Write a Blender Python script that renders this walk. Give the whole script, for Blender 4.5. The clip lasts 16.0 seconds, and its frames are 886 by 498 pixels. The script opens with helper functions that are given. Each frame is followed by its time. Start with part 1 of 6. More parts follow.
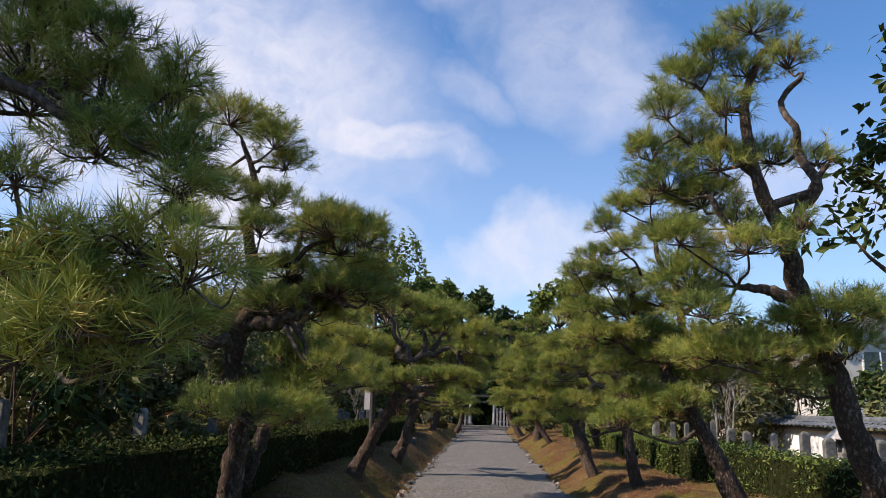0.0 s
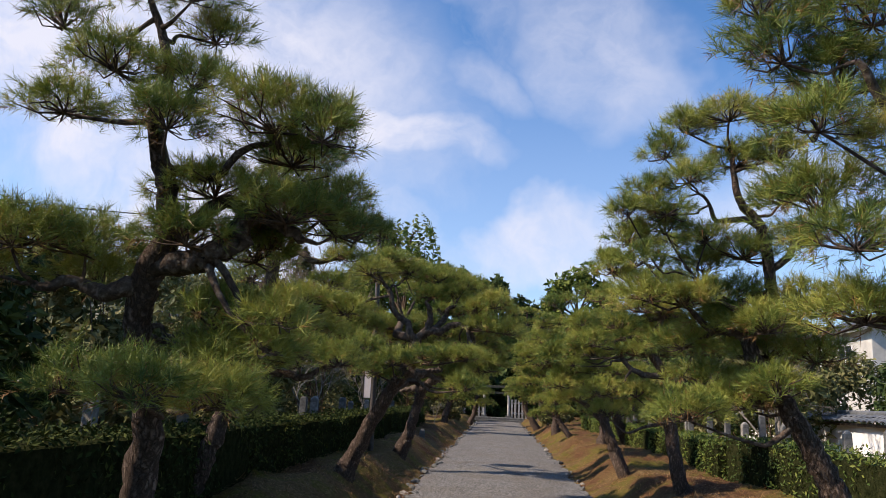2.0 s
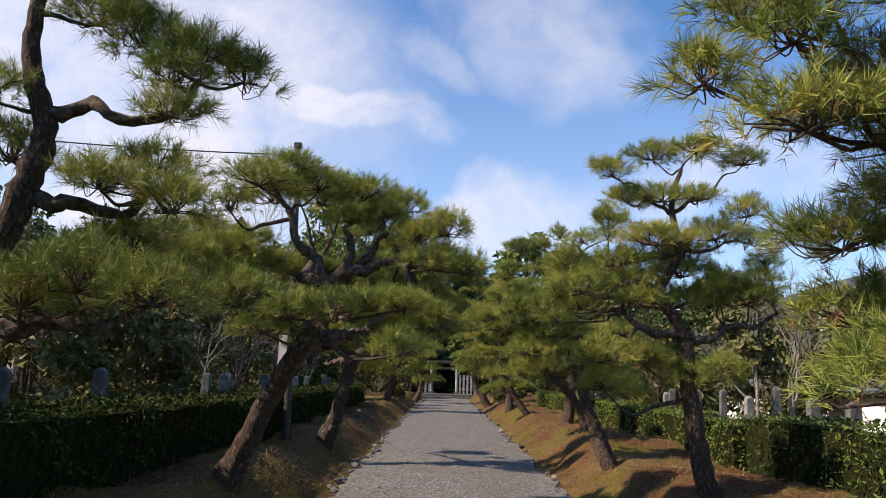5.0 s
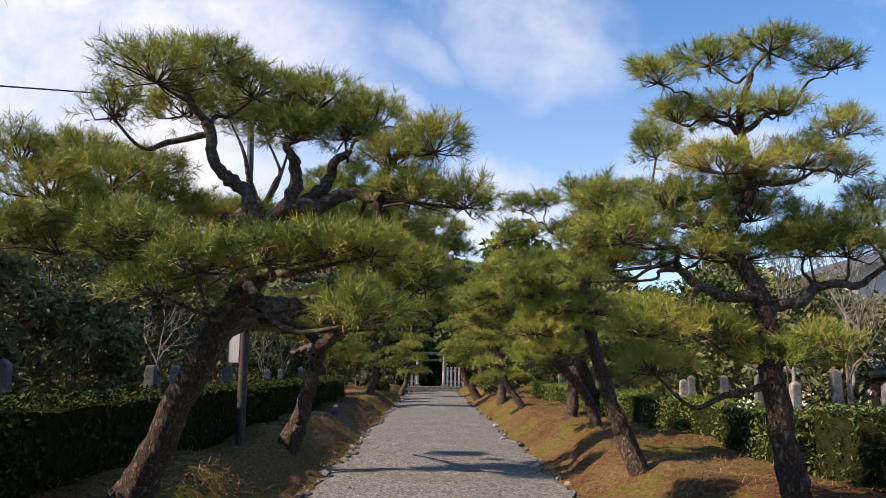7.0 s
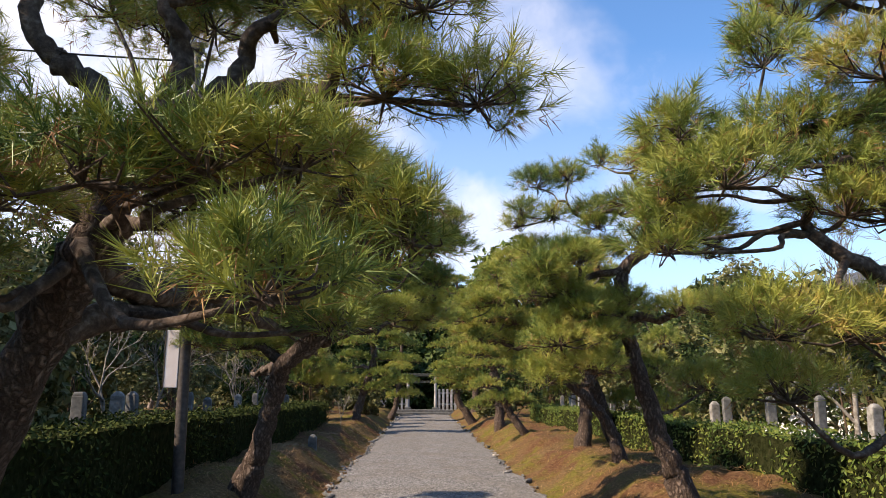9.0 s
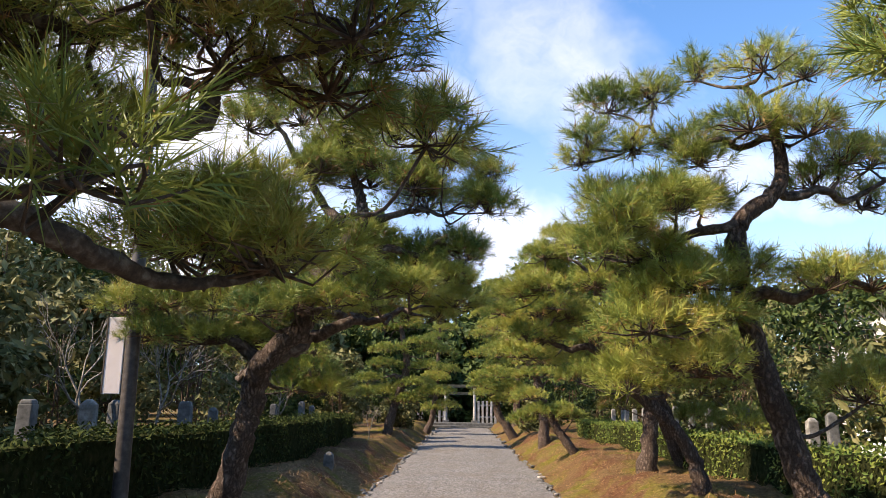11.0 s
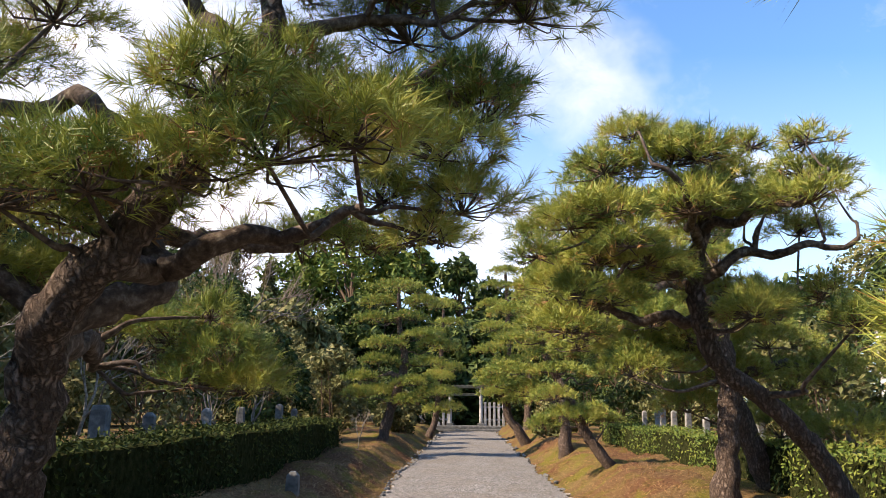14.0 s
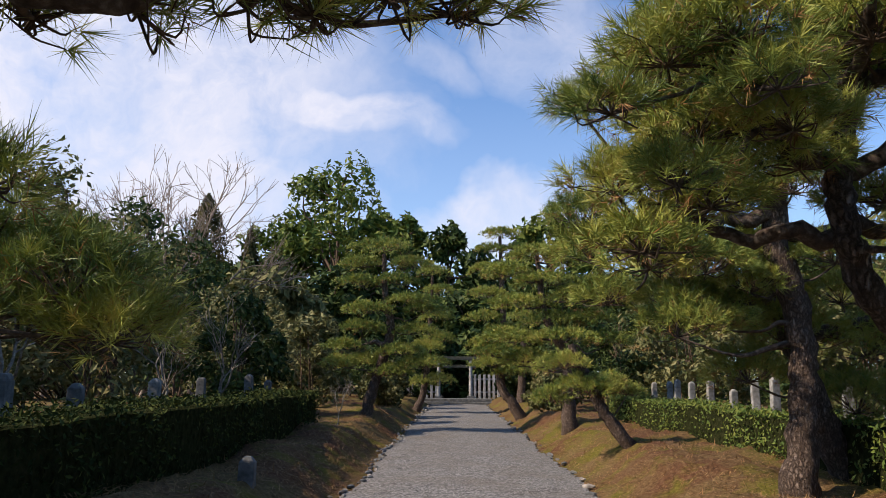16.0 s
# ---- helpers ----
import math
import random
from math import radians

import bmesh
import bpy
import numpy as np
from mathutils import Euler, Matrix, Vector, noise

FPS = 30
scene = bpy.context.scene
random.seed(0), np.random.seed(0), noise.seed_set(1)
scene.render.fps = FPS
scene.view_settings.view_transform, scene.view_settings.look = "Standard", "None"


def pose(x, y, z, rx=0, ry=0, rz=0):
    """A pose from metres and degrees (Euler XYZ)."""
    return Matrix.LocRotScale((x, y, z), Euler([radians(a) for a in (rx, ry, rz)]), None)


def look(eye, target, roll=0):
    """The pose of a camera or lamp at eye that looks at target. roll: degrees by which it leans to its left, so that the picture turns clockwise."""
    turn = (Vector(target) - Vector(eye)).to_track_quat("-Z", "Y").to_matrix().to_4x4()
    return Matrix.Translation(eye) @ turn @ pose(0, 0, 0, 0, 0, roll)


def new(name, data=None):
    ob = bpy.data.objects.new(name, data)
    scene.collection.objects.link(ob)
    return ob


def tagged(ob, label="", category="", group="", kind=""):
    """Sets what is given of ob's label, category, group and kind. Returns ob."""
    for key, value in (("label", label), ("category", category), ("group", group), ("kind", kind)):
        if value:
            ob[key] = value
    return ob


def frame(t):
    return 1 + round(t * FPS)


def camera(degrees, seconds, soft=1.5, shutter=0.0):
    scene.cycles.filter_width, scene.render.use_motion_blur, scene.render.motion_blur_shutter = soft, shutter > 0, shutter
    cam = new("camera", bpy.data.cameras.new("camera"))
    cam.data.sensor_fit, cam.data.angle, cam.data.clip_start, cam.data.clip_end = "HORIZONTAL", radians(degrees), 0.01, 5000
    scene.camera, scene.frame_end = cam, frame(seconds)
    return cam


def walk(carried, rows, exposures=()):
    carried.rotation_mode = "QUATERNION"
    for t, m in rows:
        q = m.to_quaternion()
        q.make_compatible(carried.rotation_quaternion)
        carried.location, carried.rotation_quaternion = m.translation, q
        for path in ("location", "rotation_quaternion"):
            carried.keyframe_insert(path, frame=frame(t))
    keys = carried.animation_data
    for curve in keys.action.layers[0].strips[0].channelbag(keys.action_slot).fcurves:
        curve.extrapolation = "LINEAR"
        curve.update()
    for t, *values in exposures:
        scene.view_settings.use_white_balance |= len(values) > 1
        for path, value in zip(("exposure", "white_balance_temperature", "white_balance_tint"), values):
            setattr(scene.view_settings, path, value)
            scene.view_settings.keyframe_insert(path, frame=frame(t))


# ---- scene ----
cam = camera(61.7, 16.0, soft=0.85)
PATH = [
    (0, (0.009, 0.02, 1.555), (-0.109, 1.972, 1.974), 1.9),
    (0.5, (0.009, 0.526, 1.549), (-0.125, 2.477, 1.968), 2.5),
    (1, (0.017, 1.033, 1.537), (-0.137, 2.984, 1.949), 2.7),
    (1.5, (-0.001, 1.541, 1.535), (-0.157, 3.494, 1.937), 2.5),
    (2, (-0.004, 2.06, 1.512), (-0.163, 4.014, 1.907), 2.6),
    (2.5, (-0.012, 2.59, 1.53), (-0.167, 4.546, 1.915), 2.4),
    (3, (-0.027, 3.172, 1.495), (-0.167, 5.132, 1.867), 1.9),
    (3.5, (-0.052, 3.697, 1.482), (-0.156, 5.662, 1.837), 1.6),
    (4, (-0.043, 4.268, 1.468), (-0.114, 6.237, 1.813), 1.5),
    (4.2, (-0.048, 4.5, 1.497), (-0.101, 6.471, 1.833), 1.5),
    (6.3, (-0.062, 6.732, 1.389), (-0.043, 8.701, 1.741), 1.2),
    (6.5, (-0.071, 6.952, 1.399), (-0.044, 8.923, 1.739), 0.9),
    (7, (-0.073, 7.507, 1.393), (-0.046, 9.48, 1.717), 0.8),
    (7.5, (-0.097, 8.038, 1.385), (-0.057, 10.012, 1.706), 0.7),
    (8, (-0.105, 8.54, 1.395), (-0.045, 10.513, 1.716), 0.1),
    (8.2, (-0.119, 8.748, 1.419), (-0.047, 10.719, 1.748), -0.2),
    (10.3, (0.03, 10.93, 1.413), (0.011, 12.883, 1.841), 0.8),
    (10.5, (0.029, 11.147, 1.407), (-0.001, 13.101, 1.832), 0.7),
    (11, (0.049, 11.678, 1.409), (-0.006, 13.635, 1.82), 0.7),
    (11.5, (0.047, 12.242, 1.391), (-0.019, 14.199, 1.798), 0.2),
    (12, (0.044, 12.787, 1.39), (-0.036, 14.746, 1.785), -0.4),
    (12.5, (0.031, 13.34, 1.408), (-0.055, 15.298, 1.806), -0.4),
    (12.6, (0.042, 13.425, 1.415), (-0.045, 15.384, 1.807), -0.3),
    (13, (0.056, 13.846, 1.413), (-0.037, 15.802, 1.819), -0.3),
    (13.5, (0.038, 14.374, 1.436), (-0.047, 16.332, 1.837), -0.0),
    (14, (0.002, 14.903, 1.424), (-0.063, 16.859, 1.839), 0.4),
    (14.5, (-0.03, 15.418, 1.436), (-0.074, 17.374, 1.851), 0.9),
    (15, (-0.058, 15.916, 1.431), (-0.097, 17.874, 1.837), 1.3),
    (15.5, (-0.109, 16.437, 1.416), (-0.137, 18.4, 1.799), 0.8),
    (16, (-0.131, 16.948, 1.382), (-0.162, 18.918, 1.728), 0.4),
]
# seconds, stops, kelvin, tint
EXPOSURES = [(0.0, 0.46, 6650, 17), (4.0, 0.50, 6750, 18), (8.0, 0.82, 7100, 18), (10.5, 1.15, 7150, 18), (12.5, 1.32, 7400, 18),
             (13.8, 1.3, 7300, 18), (14.6, 1.25, 7100, 18), (15.1, 1.08, 6800, 18), (15.5, 0.78, 6650, 17), (16.0, 0.48, 6700, 17)]
walk(cam, [(t, look(eye, target, roll)) for t, eye, target, roll in PATH], EXPOSURES)

# ---- light ----
SUN_WAY = Vector((-0.80, -0.22, 0.66)).normalized()      # towards the sun
sun = new("sun", bpy.data.lights.new("sun", "SUN"))
sun.data.energy, sun.data.angle, sun.data.color = 5.0, radians(0.6), (1.0, 0.89, 0.72)
sun.matrix_world = look(SUN_WAY * 50, (0, 0, 0))


def nodes_of(tree):
    """Adds a node by type, sets its properties and inputs; a socket as a value is linked."""
    def add(kind, out=0, props=(), **inputs):
        n = tree.nodes.new(kind)
        for k, v in dict(props).items():
            setattr(n, k, v)
        for k, v in inputs.items():
            key = int(k[1:]) if k[0] == "i" and k[1:].isdigit() else k.replace("_", " ")
            s = n.inputs[key]
            if isinstance(v, bpy.types.NodeSocket):
                tree.links.new(v, s)
            else:
                s.default_value = v
        return n.outputs[out]
    return add


def ramp(tree, fac, stops):
    n = tree.nodes.new("ShaderNodeValToRGB")
    while len(n.color_ramp.elements) < len(stops):
        n.color_ramp.elements.new(0.5)
    for e, (p, c) in zip(n.color_ramp.elements, stops):
        e.position, e.color = p, (*c, 1) if len(c) == 3 else c
    tree.links.new(fac, n.inputs[0])
    return n.outputs[0]


def make_world():
    w = bpy.data.worlds.new("sky")
    scene.world = w
    w.use_nodes = True
    tr = w.node_tree
    tr.nodes.clear()
    add = nodes_of(tr)
    sky = add("ShaderNodeTexSky", props=dict(sky_type="NISHITA", sun_disc=False, sun_elevation=math.asin(SUN_WAY.z),
              sun_rotation=math.atan2(SUN_WAY.x, SUN_WAY.y), air_density=1.0, dust_density=0.4, ozone_density=2.0))
    co = add("ShaderNodeTexCoord", out=0)
    sep = add("ShaderNodeSeparateXYZ", Vector=co).node
    ahead = add("ShaderNodeMath", props=dict(operation="MAXIMUM"), i0=sep.outputs[1], i1=0.08)
    u = add("ShaderNodeMath", props=dict(operation="DIVIDE"), i0=sep.outputs[0], i1=ahead)
    v = add("ShaderNodeMath", props=dict(operation="DIVIDE"), i0=sep.outputs[2], i1=ahead)
    uv = add("ShaderNodeCombineXYZ", X=u, Y=v)
    warp = add("ShaderNodeTexNoise", out=1, Vector=uv, Scale=3.2, Detail=5.0, Roughness=0.55)
    warp = add("ShaderNodeVectorMath", props=dict(operation="SUBTRACT"), i0=warp, i1=(0.5, 0.5, 0.5))
    warp = add("ShaderNodeVectorMath", props=dict(operation="SCALE"), i0=warp, Scale=0.30)
    uv2 = add("ShaderNodeVectorMath", props=dict(operation="ADD"), i0=uv, i1=warp)
    total = None
    # soft cloud banks: centre, half sizes, turn, weight
    for cx, cy, a, b, turn, weight in ((-0.54, 0.46, 0.50, 0.27, -20, 1.0), (-0.16, 0.36, 0.17, 0.055, -12, 0.9), (-0.40, 0.24, 0.34, 0.11, -8, 1.0),
                                       (0.06, 0.21, 0.20, 0.065, 6, 0.85), (0.13, 0.50, 0.10, 0.17, 25, 0.55), (-0.10, 0.66, 0.14, 0.06, -20, 0.5),
                                       (0.42, 0.28, 0.20, 0.06, 10, 0.6), (-0.02, 0.46, 0.10, 0.05, -30, 0.4)):
        d = add("ShaderNodeMapping", props=dict(vector_type="TEXTURE"), Vector=uv2, Location=(cx, cy, 0), Rotation=(0, 0, radians(turn)), Scale=(a, b, 1))
        r = add("ShaderNodeVectorMath", out=1, props=dict(operation="LENGTH"), i0=d)
        m = add("ShaderNodeMapRange", props=dict(interpolation_type="SMOOTHSTEP"), Value=r, i1=1.35, i2=0.35, i3=0.0, i4=weight)
        total = m if total is None else add("ShaderNodeMath", props=dict(operation="MAXIMUM"), i0=total, i1=m)
    fine = add("ShaderNodeTexNoise", Vector=uv2, Scale=6.5, Detail=9.0, Roughness=0.62)
    fine = add("ShaderNodeMapRange", Value=fine, i1=0.30, i2=0.64, i3=0.42, i4=1.12)
    amount = add("ShaderNodeMath", props=dict(operation="MULTIPLY", use_clamp=True), i0=total, i1=fine)
    veil = add("ShaderNodeMapRange", Value=add("ShaderNodeTexNoise", Vector=uv2, Scale=2.6, Detail=8.0, Roughness=0.6), i1=0.48, i2=0.78, i3=0.0, i4=0.55)
    amount = add("ShaderNodeMath", props=dict(operation="MAXIMUM"), i0=amount, i1=veil)
    haze = add("ShaderNodeMapRange", Value=v, i1=0.5, i2=0.0, i3=0.0, i4=0.42)
    amount = add("ShaderNodeMath", props=dict(operation="MAXIMUM"), i0=amount, i1=haze)
    amount = add("ShaderNodeMath", props=dict(operation="MULTIPLY"), i0=amount, i1=0.92)
    deep = add("ShaderNodeMix", out=2, props=dict(data_type="RGBA", blend_type="MULTIPLY"), i0=1.0, i6=sky, i7=(0.72, 1.14, 1.45, 1))
    col = add("ShaderNodeMix", out=2, props=dict(data_type="RGBA"), i0=amount, i6=deep, i7=(6.3, 6.6, 7.3, 1))
    bg = add("ShaderNodeBackground", Color=col, Strength=0.099)
    out = tr.nodes.new("ShaderNodeOutputWorld")
    tr.links.new(bg, out.inputs[0])


make_world()


# ---- materials ----
def material(name, paint, rough=0.8, bump=None, spec=0.3, metallic=0.0, through_light=0.0):
    """paint(tree, add) returns a colour socket, and bump(tree, add) a height socket with strength and distance."""
    m = bpy.data.materials.new(name)
    m.use_nodes = True
    tr = m.node_tree
    tr.nodes.clear()
    add = nodes_of(tr)
    col = paint(tr, add)
    bs = tr.nodes.new("ShaderNodeBsdfPrincipled")
    if isinstance(col, tuple):
        bs.inputs["Base Color"].default_value = (*col, 1)
    else:
        tr.links.new(col, bs.inputs["Base Color"])
    bs.inputs["Roughness"].default_value, bs.inputs["Specular IOR Level"].default_value, bs.inputs["Metallic"].default_value = rough, spec, metallic
    if bump:
        h, strength, dist = bump(tr, add)
        n = add("ShaderNodeBump", Height=h, Strength=strength, Distance=dist)
        tr.links.new(n, bs.inputs["Normal"])
    sh = bs.outputs[0]
    if through_light and not isinstance(col, tuple):
        tl = add("ShaderNodeBsdfTranslucent", Color=col)
        sh = add("ShaderNodeMixShader", i0=through_light, i1=sh, i2=tl)
    out = tr.nodes.new("ShaderNodeOutputMaterial")
    tr.links.new(sh, out.inputs[0])
    return m


def mottled(c1, c2, c3, scale, detail=6.0, island=0.0, stops=(0.3, 0.5, 0.7)):
    def paint(tr, add):
        co = add("ShaderNodeTexCoord", out=3)
        n = add("ShaderNodeTexNoise", Vector=co, Scale=scale, Detail=detail, Roughness=0.62)
        if island:
            r = add("ShaderNodeNewGeometry", out=8)
            r = add("ShaderNodeMapRange", Value=r, i1=0.0, i2=1.0, i3=-island, i4=island)
            n = add("ShaderNodeMath", props=dict(operation="ADD"), i0=n, i1=r)
        return ramp(tr, n, list(zip(stops, (c1, c2, c3))))
    return paint


def noisy_bump(scale, strength=0.5, dist=0.01, detail=8.0):
    def bump(tr, add):
        co = add("ShaderNodeTexCoord", out=3)
        return add("ShaderNodeTexNoise", Vector=co, Scale=scale, Detail=detail, Roughness=0.65), strength, dist
    return bump


def bark_cells(tr, add):
    co = add("ShaderNodeTexCoord", out=3)
    w = add("ShaderNodeTexNoise", out=1, Vector=co, Scale=22.0, Detail=5.0, Roughness=0.65)
    w = add("ShaderNodeVectorMath", props=dict(operation="SCALE"), i0=w, Scale=0.07)
    co = add("ShaderNodeVectorMath", props=dict(operation="ADD"), i0=co, i1=w)
    co = add("ShaderNodeMapping", Vector=co, Scale=(1.0, 1.0, 0.30))
    return co, add("ShaderNodeTexVoronoi", props=dict(feature="DISTANCE_TO_EDGE"), Vector=co, Scale=34.0)


def bark_paint(light, mid, dark):
    def paint(tr, add):
        co, edge = bark_cells(tr, add)
        cell = add("ShaderNodeTexVoronoi", out=1, Vector=co, Scale=34.0)
        cell = add("ShaderNodeSeparateColor", Color=cell)
        n = add("ShaderNodeTexNoise", Vector=co, Scale=40.0, Detail=6.0, Roughness=0.7)
        f = add("ShaderNodeMath", props=dict(operation="MULTIPLY_ADD"), i0=cell, i1=0.45, i2=n)
        plate = ramp(tr, f, [(0.35, mid), (0.65, light), (0.95, mid)])
        crack = add("ShaderNodeMapRange", Value=edge, i1=-0.10, i2=0.42, i3=0.0, i4=1.0)
        return add("ShaderNodeMix", out=2, props=dict(data_type="RGBA"), i0=crack, i6=(*dark, 1), i7=plate)
    return paint


def bark_bump(tr, add):
    co, edge = bark_cells(tr, add)
    h = add("ShaderNodeMapRange", Value=edge, i1=0.0, i2=0.30, i3=0.0, i4=1.0)
    n = add("ShaderNodeTexNoise", Vector=co, Scale=60.0, Detail=5.0)
    return add("ShaderNodeMath", props=dict(operation="MULTIPLY_ADD"), i0=n, i1=0.35, i2=h), 1.0, 0.022


def needle_paint(tr, add):
    co = add("ShaderNodeTexCoord", out=3)
    rnd = add("ShaderNodeNewGeometry", out=8)
    big = add("ShaderNodeTexNoise", Vector=co, Scale=2.1, Detail=4.0, Roughness=0.6)
    f = add("ShaderNodeMapRange", Value=rnd, i1=0.0, i2=1.0, i3=-0.07, i4=0.07)
    f = add("ShaderNodeMath", props=dict(operation="ADD"), i0=big, i1=f)
    small = add("ShaderNodeTexNoise", Vector=co, Scale=9.0, Detail=2.0)
    f = add("ShaderNodeMath", props=dict(operation="MULTIPLY_ADD"), i0=small, i1=0.8, i2=f)
    pad = add("ShaderNodeObjectInfo", out=5)
    f = add("ShaderNodeMath", props=dict(operation="MULTIPLY_ADD"), i0=pad, i1=0.16, i2=f)
    f = add("ShaderNodeMath", props=dict(operation="SUBTRACT"), i0=f, i1=0.48)
    green = ramp(tr, f, [(0.24, (0.055, 0.105, 0.026)), (0.44, (0.180, 0.222, 0.043)), (0.66, (0.335, 0.340, 0.068)), (0.86, (0.42, 0.31, 0.085))])
    old = add("ShaderNodeMath", props=dict(operation="GREATER_THAN"), i0=rnd, i1=0.965)
    return add("ShaderNodeMix", out=2, props=dict(data_type="RGBA"), i0=old, i6=green, i7=(0.26, 0.13, 0.04, 1))


NEEDLES = material("pine_needles", needle_paint, rough=0.5, spec=0.22, through_light=0.08)
DRY = material("dry_needles", mottled((0.16, 0.075, 0.025), (0.24, 0.12, 0.04), (0.30, 0.18, 0.07), 9.0, island=0.2), rough=0.7)
BARK = material("pine_bark", bark_paint((0.25, 0.185, 0.145), (0.135, 0.092, 0.070), (0.040, 0.027, 0.020)), rough=0.9, bump=bark_bump, spec=0.15)
LIMB = material("limb_bark", mottled((0.035, 0.026, 0.020), (0.085, 0.062, 0.048), (0.21, 0.18, 0.15), 26.0, stops=(0.32, 0.52, 0.74)), rough=0.92, bump=noisy_bump(45.0, 0.9, 0.012), spec=0.15)
TWIG = material("twig_bark", mottled((0.045, 0.03, 0.02), (0.09, 0.06, 0.04), (0.15, 0.11, 0.08), 30.0), rough=0.9, spec=0.1)
TAN_TWIG = material("tan_twigs", mottled((0.10, 0.075, 0.06), (0.20, 0.155, 0.125), (0.30, 0.24, 0.20), 8.0), rough=0.9, spec=0.1)
PALE = material("pale_bark", mottled((0.08, 0.068, 0.055), (0.17, 0.15, 0.125), (0.33, 0.30, 0.26), 14.0), rough=0.9, bump=noisy_bump(40.0, 0.6, 0.01), spec=0.15)


def leaf_material(name, a, b, c, t=0.14, rough=0.6, scale=1.4, spec=0.16):
    return material(name, mottled(a, b, c, scale, island=0.22), rough=rough, spec=spec, through_light=t)


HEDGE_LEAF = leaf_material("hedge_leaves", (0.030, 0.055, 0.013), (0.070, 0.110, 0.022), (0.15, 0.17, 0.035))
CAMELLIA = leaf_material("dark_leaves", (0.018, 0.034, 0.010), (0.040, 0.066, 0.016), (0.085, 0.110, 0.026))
# the left hedge's leaf, darkened so its colour carries the shade on its face
HEDGE_SHADED = leaf_material("shaded_hedge_leaves", (0.016, 0.026, 0.007), (0.030, 0.044, 0.011), (0.064, 0.074, 0.018), t=0.04, rough=0.8, spec=0.06)
BRIGHT_LEAF = leaf_material("fresh_leaves", (0.050, 0.085, 0.016), (0.095, 0.135, 0.024), (0.16, 0.18, 0.036))
OLIVE = leaf_material("olive_leaves", (0.07, 0.08, 0.028), (0.125, 0.125, 0.045), (0.20, 0.18, 0.075))
CEDAR = leaf_material("cedar_leaves", (0.045, 0.045, 0.014), (0.085, 0.075, 0.024), (0.13, 0.10, 0.035), t=0.1)
# near-black filling: the shade between hedge leaves put into the colour
INNER_SHADE = material("hedge_inner_shade", mottled((0.010, 0.012, 0.005), (0.022, 0.026, 0.010), (0.04, 0.04, 0.018), 12.0), rough=1.0, bump=noisy_bump(18.0, 1.0, 0.05), spec=0.0)


def litter_paint(tr, add):
    co = add("ShaderNodeTexCoord", out=3)
    fine = add("ShaderNodeTexNoise", Vector=co, Scale=22.0, Detail=9.0, Roughness=0.72)
    big = add("ShaderNodeTexNoise", Vector=co, Scale=0.55, Detail=5.0, Roughness=0.6)
    red = ramp(tr, fine, [(0.30, (0.034, 0.015, 0.008)), (0.52, (0.100, 0.047, 0.023)), (0.72, (0.185, 0.105, 0.054))])
    straw = ramp(tr, fine, [(0.30, (0.046, 0.029, 0.011)), (0.52, (0.135, 0.090, 0.037)), (0.72, (0.24, 0.172, 0.082))])
    moss = ramp(tr, fine, [(0.30, (0.040, 0.042, 0.007)), (0.55, (0.120, 0.108, 0.016)), (0.75, (0.21, 0.168, 0.036))])
    f = add("ShaderNodeMapRange", Value=big, i1=0.40, i2=0.60, i3=0.0, i4=1.0)
    a = add("ShaderNodeMix", out=2, props=dict(data_type="RGBA"), i0=f, i6=red, i7=straw)
    mid = add("ShaderNodeTexNoise", Vector=co, Scale=1.3, Detail=6.0, Roughness=0.65)
    g = add("ShaderNodeMapRange", Value=mid, i1=0.48, i2=0.62, i3=0.0, i4=0.85)
    return add("ShaderNodeMix", out=2, props=dict(data_type="RGBA"), i0=g, i6=a, i7=moss)


def gravel_paint(tr, add):
    co = add("ShaderNodeTexCoord", out=3)
    cell = add("ShaderNodeTexVoronoi", out=1, Vector=co, Scale=48.0)
    cell = add("ShaderNodeSeparateColor", Color=cell)
    stone = ramp(tr, cell, [(0.0, (0.06, 0.058, 0.054)), (0.5, (0.14, 0.133, 0.124)), (1.0, (0.31, 0.295, 0.275))])
    big = add("ShaderNodeTexNoise", Vector=co, Scale=0.9, Detail=7.0, Roughness=0.65)
    g = add("ShaderNodeMapRange", Value=big, i1=0.42, i2=0.72, i3=0.0, i4=0.6)
    return add("ShaderNodeMix", out=2, props=dict(data_type="RGBA"), i0=g, i6=stone, i7=(0.13, 0.105, 0.08, 1))


def gravel_bump(tr, add):
    co = add("ShaderNodeTexCoord", out=3)
    d = add("ShaderNodeTexVoronoi", Vector=co, Scale=48.0)
    n = add("ShaderNodeTexNoise", Vector=co, Scale=5.0, Detail=5.0)
    h = add("ShaderNodeMath", props=dict(operation="MULTIPLY_ADD"), i0=n, i1=1.5, i2=d)
    return h, 0.9, 0.012


LITTER = material("needle_litter", litter_paint, rough=1.0, bump=noisy_bump(28.0, 0.9, 0.03), spec=0.1)
GRAVEL = material("gravel", gravel_paint, rough=0.95, bump=gravel_bump, spec=0.2)
STONE = material("weathered_stone", mottled((0.08, 0.076, 0.066), (0.19, 0.18, 0.16), (0.33, 0.315, 0.29), 9.0), rough=0.9, bump=noisy_bump(35.0, 0.5, 0.006), spec=0.2)
DARK_STONE = material("dark_stone", mottled((0.05, 0.05, 0.048), (0.10, 0.10, 0.095), (0.18, 0.175, 0.165), 9.0), rough=0.85, bump=noisy_bump(35.0, 0.5, 0.006), spec=0.25)
